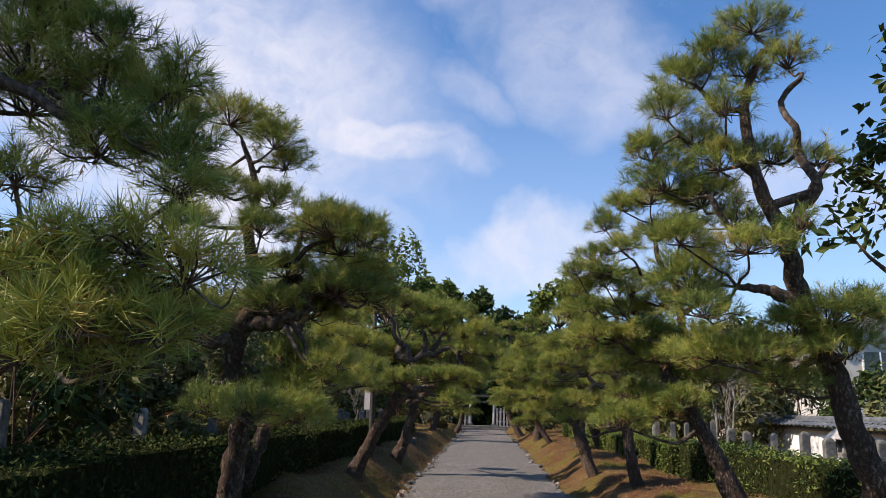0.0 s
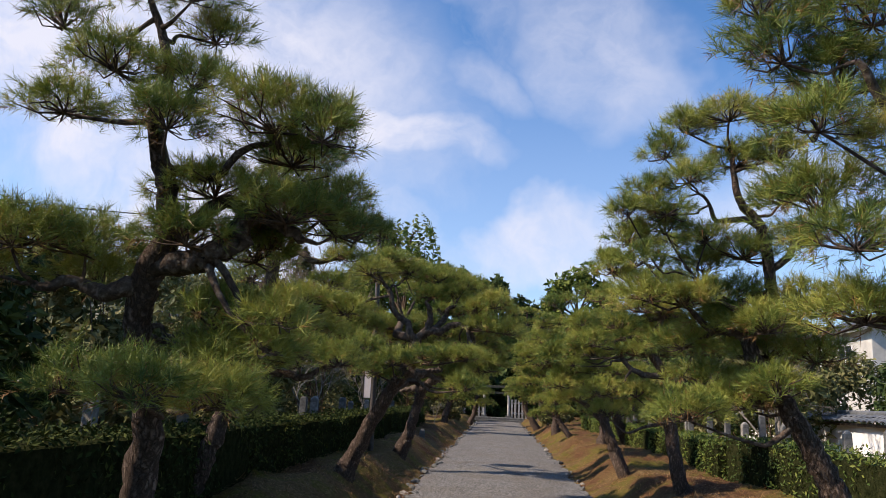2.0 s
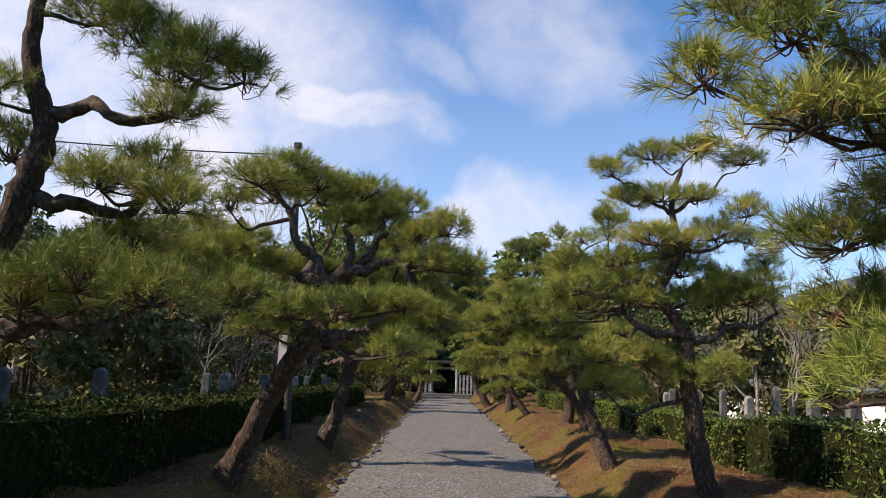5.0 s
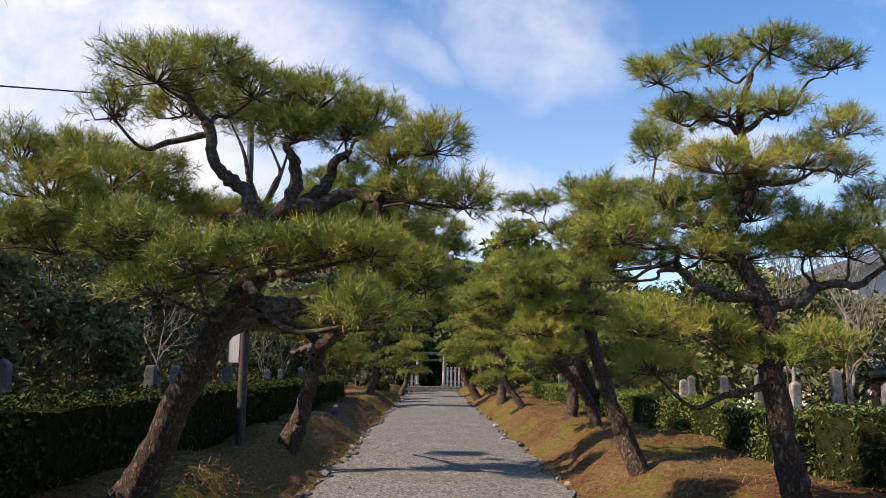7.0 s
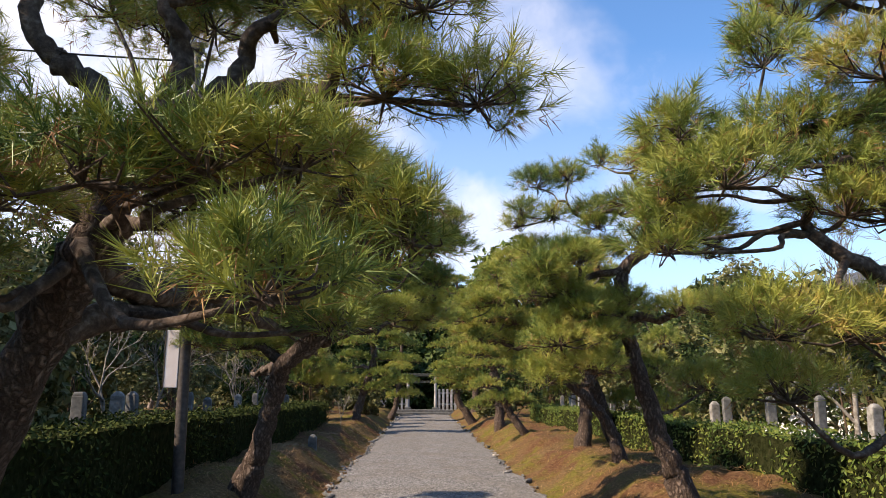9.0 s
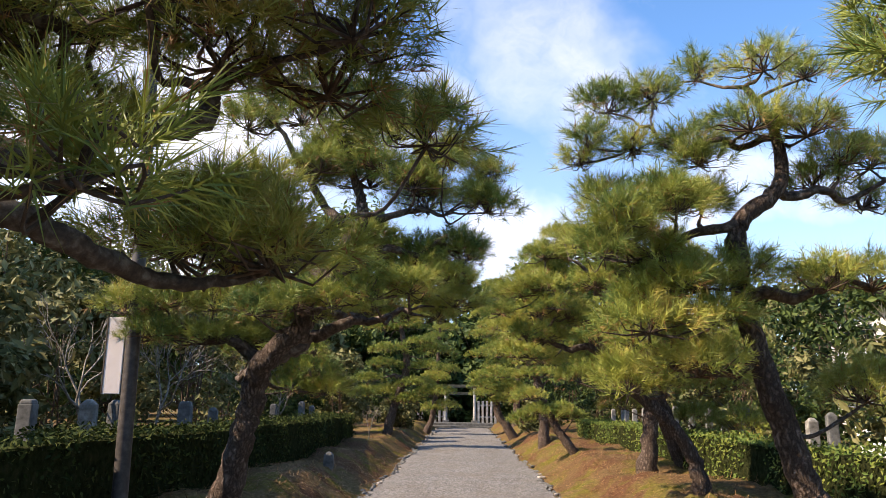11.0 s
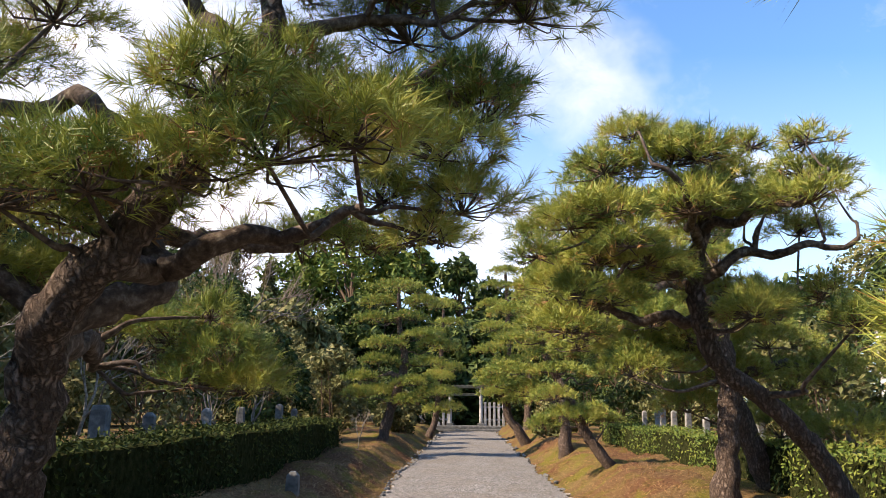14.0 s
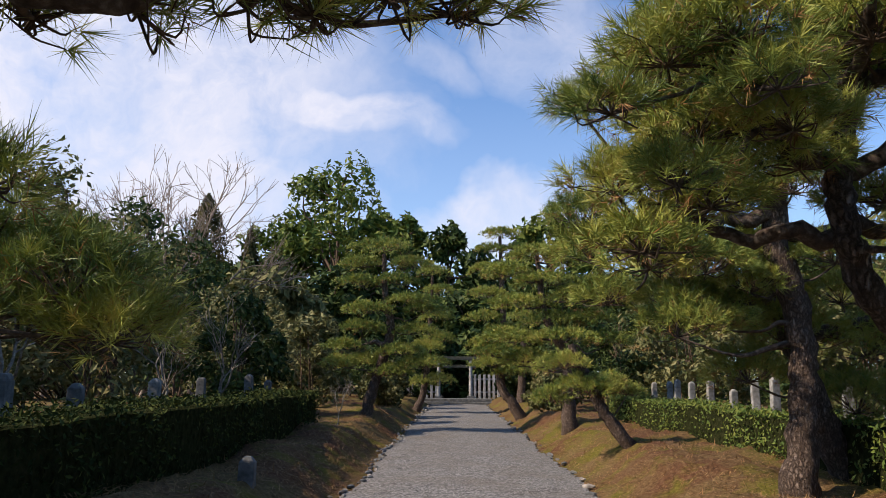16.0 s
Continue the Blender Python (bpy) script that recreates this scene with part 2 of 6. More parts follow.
# grey stone darkened to paint in the shade on the gate beams
SHADED_STONE = material("shaded_stone", mottled((0.025, 0.027, 0.020), (0.055, 0.056, 0.044), (0.11, 0.105, 0.09), 7.0), rough=0.95, bump=noisy_bump(40.0, 0.6, 0.006), spec=0.1)
PALE_STONE = material("pale_granite", mottled((0.16, 0.153, 0.142), (0.29, 0.278, 0.258), (0.44, 0.425, 0.40), 6.0), rough=0.8, bump=noisy_bump(50.0, 0.3, 0.004))
PLASTER = material("white_plaster", mottled((0.62, 0.60, 0.57), (0.76, 0.75, 0.73), (0.82, 0.81, 0.80), 2.2), rough=0.85, bump=noisy_bump(30.0, 0.2, 0.004))
CREAM = material("cream_render", mottled((0.50, 0.45, 0.36), (0.62, 0.56, 0.45), (0.68, 0.62, 0.51), 2.0), rough=0.9, bump=noisy_bump(60.0, 0.3, 0.004))
GREY_RENDER = material("grey_render", mottled((0.36, 0.34, 0.31), (0.46, 0.44, 0.40), (0.54, 0.52, 0.48), 1.6), rough=0.9, bump=noisy_bump(60.0, 0.3, 0.004))
TILE = material("roof_tiles", mottled((0.055, 0.058, 0.062), (0.10, 0.105, 0.11), (0.17, 0.175, 0.18), 6.0), rough=0.55, bump=noisy_bump(30.0, 0.3, 0.005), spec=0.5)
TIMBER = material("dark_timber", mottled((0.035, 0.025, 0.018), (0.07, 0.05, 0.036), (0.12, 0.09, 0.065), 12.0), rough=0.8, bump=noisy_bump(40.0, 0.4, 0.004))
GLASS_DARK = material("window_glass", lambda tr, add: (0.03, 0.035, 0.04), rough=0.08, spec=0.6)
POLE_PAINT = material("brown_pole_paint", mottled((0.022, 0.018, 0.016), (0.045, 0.036, 0.031), (0.085, 0.07, 0.06), 18.0), rough=0.55, bump=noisy_bump(70.0, 0.2, 0.002), spec=0.4)
BOARD_PAINT = material("pale_sign_paint", mottled((0.56, 0.48, 0.44), (0.66, 0.58, 0.54), (0.70, 0.63, 0.59), 3.0), rough=0.6, bump=noisy_bump(40.0, 0.1, 0.002))
CABLE = material("black_cable", lambda tr, add: (0.02, 0.02, 0.022), rough=0.6)
ROOT = material("pale_edging", mottled((0.10, 0.085, 0.07), (0.24, 0.21, 0.18), (0.45, 0.41, 0.36), 7.0), rough=0.95, bump=noisy_bump(40.0, 0.7, 0.008))

# ---- mesh helpers ----
rng = np.random.default_rng(11)


def mesh_of(name, verts, faces, mat, smooth=False):
    me = bpy.data.meshes.new(name)
    verts, faces = np.asarray(verts, dtype=np.float32), np.asarray(faces, dtype=np.int32)
    k = faces.shape[1]
    me.vertices.add(len(verts))
    me.vertices.foreach_set("co", verts.ravel())
    me.loops.add(faces.size)
    me.loops.foreach_set("vertex_index", faces.ravel())
    me.polygons.add(len(faces))
    me.polygons.foreach_set("loop_start", np.arange(0, faces.size, k, dtype=np.int32))
    me.polygons.foreach_set("use_smooth", np.full(len(faces), smooth))
    me.update(calc_edges=True)
    me.materials.append(mat)
    return me


def part(name, me, parent=None, label=""):
    """Links a mesh, or a bmesh with its material, as one object under a thing or part."""
    ob = new(name, me)
    if parent is not None:
        ob.parent = parent
    return tagged(ob, label)


def bm_mesh(name, bm, mat, bevel=0.0):
    if bevel:
        bmesh.ops.bevel(bm, geom=bm.edges[:], offset=bevel, segments=2, affect="EDGES", profile=0.6)
    me = bpy.data.meshes.new(name)
    bm.to_mesh(me)
    bm.free()
    me.materials.append(mat)
    return me


def block(name, size, at, mat, bevel=0.01, taper=1.0, turn=0.0):
    """A bevelled block standing on at, narrowed to taper at its top."""
    bm = bmesh.new()
    bmesh.ops.create_cube(bm, size=1.0)
    for v in bm.verts:
        f = taper if v.co.z > 0 else 1.0
        v.co = Vector((v.co.x * size[0] * f, v.co.y * size[1] * f, (v.co.z + 0.5) * size[2]))
    m = bm_mesh(name, bm, mat, bevel)
    m.transform(Matrix.Translation(at) @ Matrix.Rotation(turn, 4, "Z"))
    return m


def thing(name, at, label, category, group="", kind=""):
    e = new(name)
    e.location = at
    e.empty_display_size = 0.2
    return tagged(e, label, category, group, kind)


def smooth_line(points, steps=5):
    """A Catmull-Rom line through points of any dimension."""
    p = np.asarray(points, float)
    if len(p) < 3:
        return np.array([p[0] + (p[-1] - p[0]) * t for t in np.linspace(0, 1, steps + 1)])
    p = np.vstack([2 * p[0] - p[1], p, 2 * p[-1] - p[-2]])
    out = []
    for i in range(1, len(p) - 2):
        for t in np.arange(steps) / steps:
            out.append(0.5 * (2 * p[i] + (p[i + 1] - p[i - 1]) * t + (2 * p[i - 1] - 5 * p[i] + 4 * p[i + 1] - p[i + 2]) * t * t
                              + (3 * p[i] - p[i - 1] - 3 * p[i + 1] + p[i + 2]) * t ** 3))
    out.append(p[-2])
    return np.array(out)


def tube(line, radii, segs=10, rough=0.12, r=rng):
    """Vertices and faces of a knotty tube along a line, closed at its ends."""
    line, radii = np.asarray(line, float), np.asarray(radii, float)
    n = len(line)
    along = np.gradient(line, axis=0)
    along /= np.linalg.norm(along, axis=1)[:, None] + 1e-9
    ref = np.where(np.abs(along[:, 2:3]) > 0.9, np.array([[1.0, 0, 0]]), np.array([[0, 0, 1.0]]))
    side = np.cross(along, ref)
    for i in range(1, n):
        s = side[i - 1] - along[i] * np.dot(side[i - 1], along[i])
        side[i] = s
    side /= np.linalg.norm(side, axis=1)[:, None] + 1e-9
    up = np.cross(side, along)
    a = np.linspace(0, 2 * np.pi, segs, endpoint=False)
    wob = 1 + rough * r.normal(size=(n, segs)).clip(-2, 2)
    ring = (np.cos(a)[None, :, None] * side[:, None] + np.sin(a)[None, :, None] * up[:, None]) * (radii[:, None] * wob)[:, :, None]
    v = (line[:, None] + ring).reshape(-1, 3)
    i, j = np.meshgrid(np.arange(n - 1), np.arange(segs), indexing="ij")
    f = np.stack([i * segs + j, i * segs + (j + 1) % segs, (i + 1) * segs + (j + 1) % segs, (i + 1) * segs + j], -1).reshape(-1, 4)
    tip = np.vstack([v, line[-1] + along[-1] * radii[-1] * 0.5])
    cap = np.array([[(n - 1) * segs + k, (n - 1) * segs + (k + 1) % segs, len(v), len(v)] for k in range(segs)])
    return tip, f, cap


def tube_mesh(name, parts_, mat):
    """One mesh of several tubes."""
    vs, fs, off = [], [], 0
    for v, f, cap in parts_:
        vs.append(v)
        fs.append(f + off)
        off += len(v)
    return mesh_of(name, np.vstack(vs), np.vstack(fs), mat, smooth=True)


def unit(v):
    return v / (np.linalg.norm(v, axis=-1, keepdims=True) + 1e-9)


def ground_height(x, y):
    """The bank beside the path: flat on the path, rising on either side to the hedges."""
    x, y = np.asarray(x, float), np.asarray(y, float)
    w = 0.05 * np.sin(y * 0.9 + 1.3) + 0.03 * np.sin(y * 2.3)
    right, left = np.clip((x - 1.62 - w) / 1.05, 0, 1), np.clip((-1.42 - x + w) / 0.95, 0, 1)
    s = np.maximum(right, left)
    rise = s * s * (3 - 2 * s)
    lump = 0.09 * np.sin(y * 1.15 + x * 0.8) * np.sin(y * 0.43 + 2.0 + x * 0.5) + 0.03 * np.sin(x * 3.1 + y * 2.2)
    return rise * (0.46 + lump * (s > 0)) * np.clip(1.15 - np.abs(x) / 40, 0.6, 1) - 0.03 * (s <= 0)


# ---- ground, path ----
def build_ground():
    xs = np.concatenate([[-900, -400, -150, -70, -40, -25], np.arange(-16, -5, 0.8), np.arange(-5, 5.01, 0.14), np.arange(5.6, 17, 0.8), [25, 40, 70, 150, 400, 900]])
    ys = np.concatenate([[-300, -80, -30, -12], np.arange(-6, 4, 0.5), np.arange(4, 44, 0.22), np.arange(44, 90, 0.8), [100, 130, 200, 400, 900, 2000]])
    X, Y = np.meshgrid(xs, ys, indexing="ij")
    Z = ground_height(X, Y)
    Z = Z + np.where((np.abs(X) < 6) & (Z > 0.02), 0.026 * rng.normal(size=Z.shape), 0)
    v = np.stack([X, Y, Z], -1).reshape(-1, 3)
    ny = len(ys)
    i, j = np.meshgrid(np.arange(len(xs) - 1), np.arange(ny - 1), indexing="ij")
    f = np.stack([i * ny + j, (i + 1) * ny + j, (i + 1) * ny + j + 1, i * ny + j + 1], -1).reshape(-1, 4)
    tagged(part("ground", mesh_of("ground", v, f, LITTER, True)), "earth banks under brown pine litter and thin moss", "ground", kind="structure")


def build_path():
    ys = np.concatenate([np.arange(-8, 46, 0.15), np.arange(46, 60.1, 0.5)])
    left = -1.40 + 0.05 * np.sin(ys * 0.9 + 1.3) + 0.03 * np.sin(ys * 2.3) + 0.03 * rng.normal(size=len(ys))
    right = 1.60 + 0.05 * np.sin(ys * 0.9 + 1.3) + 0.03 * np.sin(ys * 2.3) + 0.03 * rng.normal(size=len(ys))
    k = 15
    t = np.linspace(0, 1, k)
    X = left[:, None] + (right - left)[:, None] * t
    Y = np.repeat(ys[:, None], k, 1)
    Z = 0.012 + 0.025 * np.sin(np.pi * t)[None] + 0.006 * rng.normal(size=X.shape)
    v = np.stack([X, Y, Z], -1).reshape(-1, 3)
    i, j = np.meshgrid(np.arange(len(ys) - 1), np.arange(k - 1), indexing="ij")
    f = np.stack([i * k + j, i * k + j + 1, (i + 1) * k + j + 1, (i + 1) * k + j], -1).reshape(-1, 4)
    tagged(part("path", mesh_of("path", v, f, GRAVEL, True)), "straight pale grey gravel path between low banks", "path", kind="structure")


build_ground()
build_path()


# ---- pines ----
def needle_tufts(centres, axes, length, count, r, width=0.0042, spread=1.25):
    """Thin needles that fan out from short shoots."""
    n = len(centres)
    c, a = np.repeat(centres, count, 0), np.repeat(axes, count, 0)
    d = r.normal(size=(n * count, 3))
    d = unit(d - a * np.sum(d * a, 1, keepdims=True))
    ang = r.uniform(0.15, spread, size=(n * count, 1))
    way = a * np.cos(ang) + d * np.sin(ang)
    start = c + a * r.uniform(-0.05, 0.035, size=(n * count, 1)) + way * 0.004
    ln = length * r.uniform(0.7, 1.15, size=(n * count, 1))
    tip = start + way * ln + np.array([0, 0, -1]) * ln * r.uniform(0, 0.12, size=(n * count, 1))
    sd = unit(np.cross(way, r.normal(size=way.shape))) * width * 0.5
    v = np.stack([start - sd, start + sd, tip], 1).reshape(-1, 3)
    return v, np.arange(len(v)).reshape(-1, 3)


def pine_tree(label, trunk, limbs, tiers, needle=0.11, density=1.0):
    """A pruned pine: trunk and limbs as lines, and tiers of pads (place, half width, half height) from low to high."""
    r = np.random.default_rng(int(abs(trunk[0][0] * 977 + trunk[0][1] * 131)))
    base = Vector(trunk[0][:3])
    tree = thing("pine_tree", base, label, "pine tree", "pines along the path")
    off = np.array([*base])
    pts = smooth_line(np.array(trunk), 7)
    pts[:, 3] *= 0.84
    floor = float(ground_height(base.x, base.y)) - 0.12
    run = (pts[0] - pts[3]) / max(pts[3, 2] - pts[0, 2], 0.02)
    run[3] = 0.02
    foot = np.array([pts[0] + run * max(pts[0, 2] - floor, 0.05)])
    foot[0, 3] = pts[0, 3] * 1.3
    pts = np.vstack([foot, pts])
    pts[1:4, 3] *= np.array([1.16, 1.08, 1.03])
    pts[1:-1, :3] += 0.10 * pts[1:-1, 3:4] * r.normal(size=(len(pts) - 2, 3))
    far = base.y > 30
    part("trunk", tube_mesh("trunk", [tube(pts[:, :3] - off, pts[:, 3], 10 if far else 18, 0.06, r)], BARK), tree)
    skeleton = [pts[2:, :4]]
    for l in limbs:
        bent = np.array(l, float)
        given = bent.shape[1] == 4
        if not given:
            bent[1:-1] += 0.035 * r.normal(size=(len(l) - 2, 3))
        line = smooth_line(bent, 7)
        rad, line = (line[:, 3] if given else None), line[:, :3]
        near = pts[np.argmin(np.linalg.norm(pts[:, :3] - line[0], axis=1))]
        r0 = near[3] * 0.74
        rad = rad if given else np.linspace(r0, r0 * 0.36, len(line))
        line[0] = near[:3]
        run_len = np.concatenate([[0], np.cumsum(np.linalg.norm(np.diff(line, axis=0), axis=1))])
        # the crooks that pruning leaves in a limb
        for axis, amp in () if given else ((2, 0.036), (1, 0.05), (0, 0.026)):
            line[:, axis] += amp * np.sin(run_len * r.uniform(11, 15) + r.uniform(0, 6)) * np.minimum(run_len / 0.2, 1)
        line[1:-1] += rad[1:-1, None] * 0.16 * r.normal(size=(len(line) - 2, 3))
        part("limb", tube_mesh("limb", [tube(line - off, rad, 10, 0.10, r)], LIMB), tree)
        skeleton.append(np.column_stack([line, rad]))
    wood = np.vstack(skeleton)
    for x, y, z, w, h in [pad for tier in tiers for pad in tier]:
        c = np.array([x, y, z])
        w, h = max(w * 1.06, 0.12), max(h * 1.12, 0.08)
        # the branch that carries the pad
        want = c - np.array([0, 0, h * 0.6])
        cost = np.linalg.norm(wood[:, :3] - want, axis=1) + 0.6 * np.maximum(wood[:, 2] - want[2], 0)
        k = wood[np.argmin(cost)]
        a, b = k[:3], want
        gap = np.linalg.norm(b - a)
        mid = a + (b - a) * 0.5 + r.normal(size=3) * 0.09 * gap + np.array([0, 0, -0.08 * gap])
        line = smooth_line([a, a + (mid - a) * 0.5 + r.normal(size=3) * 0.05 * gap, mid, b], 4)
        rad = np.linspace(min(k[3] * 0.7, 0.012 + 0.022 * gap), 0.007, len(line))
        tubes = [tube(line - off, rad, 6, 0.12, r)]
        # twigs and tufts over a flattened, uneven dome
        area = np.pi * w * w + 2.6 * w * h
        n = int(np.clip(area * 410 * density, 22, 440))
        th = r.uniform(0, 2 * np.pi, n)
        q = r.uniform(0, 1, n) ** 0.55
        lobes = 1 + 0.17 * np.sin(3 * th + r.uniform(0, 6)) + 0.13 * np.sin(5 * th + r.uniform(0, 6))
        ht = np.sqrt(np.clip(1 - q ** 2, 0, 1))
        p = np.stack([np.cos(th) * q * w * lobes, np.sin(th) * q * w * lobes, (ht * r.uniform(0.35, 1.0, n) - 0.42 * (1 - ht) - 0.22) * h], 1)
        p[:, 2] += 0.16 * h * np.sin(p[:, 0] * 17 / (0.6 + w) + r.uniform(0, 6)) * np.sin(p[:, 1] * 15 / (0.6 + w) + r.uniform(0, 6))
        p += r.normal(size=p.shape) * np.array([0.03, 0.03, 0.02])
        ax = unit(p / np.array([w, w, h * 1.3]) * np.array([1, 1, 0.7]) + np.array([0, 0, 0.75]) + 0.30 * r.normal(size=p.shape))
        tufts = p + c - off
        close = abs(x) < 1.9 and 0 < y < 20.5 and w < 0.25
        count, wide = (11, 0.016) if far else (34, 0.0038) if close else (28, 0.0039) if base.y < 19 else (20, 0.0062)
        v, f = needle_tufts(tufts, ax, needle * (0.92 if close else 0.78), count, r, width=wide)
        pad = part("foliage_pad", mesh_of("foliage_pad", v, f, NEEDLES), tree)
        dry = r.choice(n, max(1, n // 10), replace=False)
        low_p = tufts[dry] - np.array([0, 0, 0.35 * h])
        v, f = needle_tufts(low_p, unit(ax[dry] * np.array([1, 1, -0.4])), needle * 0.6, 12, r)
        part("dry_needles", mesh_of("dry_needles", v, f, DRY), pad, "rusty dead needles")
        hub = b - off
        for t in r.choice(n, min(n, 20 if not far else 5), replace=False):
            e = tufts[t] - ax[t] * 0.03
            m2 = hub + (e - hub) * 0.55 + np.array([0, 0, -0.10 * h]) + 0.03 * r.normal(size=3)
            if close:
                twig = smooth_line([hub, m2, e], 3)
                tubes.append(tube(twig, np.linspace(0.0045, 0.002, len(twig)), 5, 0.05, r))
            else:
                tubes.append(tube(np.array([hub, m2, e]), [0.0065, 0.005, 0.003], 4, 0.1, r))
        part("branch", tube_mesh("branch", tubes, TWIG if gap < 0.25 else LIMB), tree)
    return tree


pine_tree('tall pruned pine with tiered green needle pads beside the path',
    trunk=[(-2.20, 6.70, 0.52, 0.142), (-2.16, 6.61, 0.87, 0.123), (-2.07, 6.45, 1.37, 0.103), (-2.14, 6.31, 1.76, 0.090), (-2.08, 6.20, 2.08, 0.098), (-1.91, 6.07, 2.39, 0.081), (-1.92, 5.95, 2.69, 0.063), (-1.95, 5.84, 2.95, 0.051), (-1.89, 5.80, 3.26, 0.036), (-2.05, 5.80, 3.68, 0.022)],
    limbs=[[(-1.92, 5.95, 2.69), (-1.61, 5.92, 2.77), (-1.26, 5.88, 2.86)], [(-2.08, 6.20, 2.08), (-2.42, 6.20, 2.07), (-2.75, 6.19, 2.09)], [(-2.03, 6.20, 2.33), (-1.64, 6.23, 2.51), (-1.33, 6.36, 2.42)], [(-2.10, 6.20, 2.20, 0.080), (-1.70, 6.05, 2.21, 0.070), (-1.59, 6.03, 2.27, 0.062), (-1.48, 6.05, 2.33, 0.058), (-1.48, 6.08, 2.44, 0.050), (-1.40, 6.10, 2.50, 0.045), (-1.25, 6.10, 2.43, 0.036), (-1.14, 6.15, 2.37, 0.024)]],
    tiers=([(-1.49, 6.00, 1.48, 0.22, 0.12), (-1.42, 5.80, 1.51, 0.22, 0.13), (-1.63, 5.39, 1.53, 0.26, 0.14), (-2.04, 5.59, 1.55, 0.22, 0.15), (-1.61, 6.20, 1.73, 0.24, 0.14), (-1.53, 6.60, 1.75, 0.24, 0.12), (-1.21, 5.91, 1.76, 0.13, 0.08), (-1.15, 5.85, 1.92, 0.16, 0.10), (-1.43, 6.50, 1.97, 0.26, 0.14)],
           [(-1.63, 6.30, 1.97, 0.27, 0.15), (-2.46, 6.46, 2.18, 0.25, 0.13), (-3.19, 6.25, 2.23, 0.23, 0.16), (-2.78, 5.99, 2.35, 0.42, 0.15), (-1.73, 5.93, 2.36, 0.26, 0.13), (-2.48, 6.24, 2.36, 0.36, 0.16), (-1.53, 6.48, 2.39, 0.25, 0.16), (-1.40, 6.37, 2.41, 0.15, 0.09), (-1.46, 6.33, 2.50, 0.13, 0.09)],
           [(-0.99, 6.30, 2.51, 0.24, 0.12), (-1.20, 5.97, 2.52, 0.30, 0.15), (-1.28, 6.29, 2.61, 0.15, 0.11), (-1.66, 6.08, 2.67, 0.32, 0.13), (-1.06, 6.50, 2.75, 0.20, 0.12), (-1.23, 6.10, 2.88, 0.27, 0.14), (-0.94, 5.62, 2.88, 0.18, 0.16), (-1.77, 5.62, 2.92, 0.21, 0.14), (-1.22, 5.71, 2.97, 0.32, 0.18)],
           [(-2.45, 5.78, 3.04, 0.25, 0.10), (-1.74, 5.80, 3.21, 0.19, 0.13), (-2.18, 5.77, 3.30, 0.30, 0.12), (-1.73, 6.03, 3.59, 0.17, 0.11), (-2.58, 5.86, 3.64, 0.17, 0.17), (-1.73, 5.64, 3.66, 0.18, 0.14), (-2.16, 5.76, 3.90, 0.39, 0.14)],),
    needle=0.110, density=1.00)
pine_tree('dark leaning pine with a slender crooked trunk',
    trunk=[(-2.90, 9.30, 0.59, 0.119), (-2.88, 9.30, 0.63, 0.115), (-2.75, 9.30, 1.03, 0.105), (-2.60, 9.30, 1.49, 0.092), (-2.53, 9.30, 1.91, 0.084), (-2.40, 9.30, 2.35, 0.088), (-2.31, 9.30, 2.76, 0.073), (-2.44, 9.30, 3.17, 0.058), (-2.42, 9.30, 3.61, 0.042), (-2.29, 9.30, 4.00, 0.027)],
    limbs=[[(-2.30, 9.30, 2.84), (-1.98, 9.30, 2.89), (-1.66, 9.30, 2.89), (-1.47, 9.30, 3.06)], [(-2.38, 9.30, 2.39), (-2.01, 9.30, 2.32), (-1.66, 9.30, 2.40)], [(-2.58, 9.30, 1.64), (-3.02, 9.30, 1.67), (-3.44, 9.30, 1.81)], [(-2.55, 9.30, 1.68), (-2.08, 9.30, 1.69), (-1.69, 9.30, 1.74)]],
    tiers=([(-3.19, 9.42, 1.51, 0.24, 0.24), (-2.19, 9.08, 1.82, 0.26, 0.13), (-1.51, 9.04, 1.87, 0.25, 0.15), (-1.96, 9.14, 1.95, 0.33, 0.17), (-1.91, 9.60, 2.20, 0.28, 0.12)],
           [(-1.49, 9.15, 2.34, 0.19, 0.11), (-1.88, 9.11, 2.44, 0.22, 0.09), (-1.76, 9.57, 2.65, 0.24, 0.11), (-2.58, 9.48, 2.72, 0.20, 0.16), (-1.60, 9.25, 2.88, 0.19, 0.07)],
           [(-2.59, 9.20, 2.97, 0.19, 0.14), (-1.59, 9.18, 3.06, 0.19, 0.09), (-1.25, 9.38, 3.16, 0.18, 0.11), (-1.47, 9.29, 3.23, 0.21, 0.12), (-1.81, 9.30, 3.35, 0.23, 0.14)],
           [(-2.13, 9.43, 3.53, 0.24, 0.14), (-2.38, 9.57, 3.81, 0.28, 0.16), (-2.14, 9.06, 3.84, 0.26, 0.15), (-1.86, 9.30, 3.92, 0.21, 0.14)],),
    needle=0.110, density=1.00)
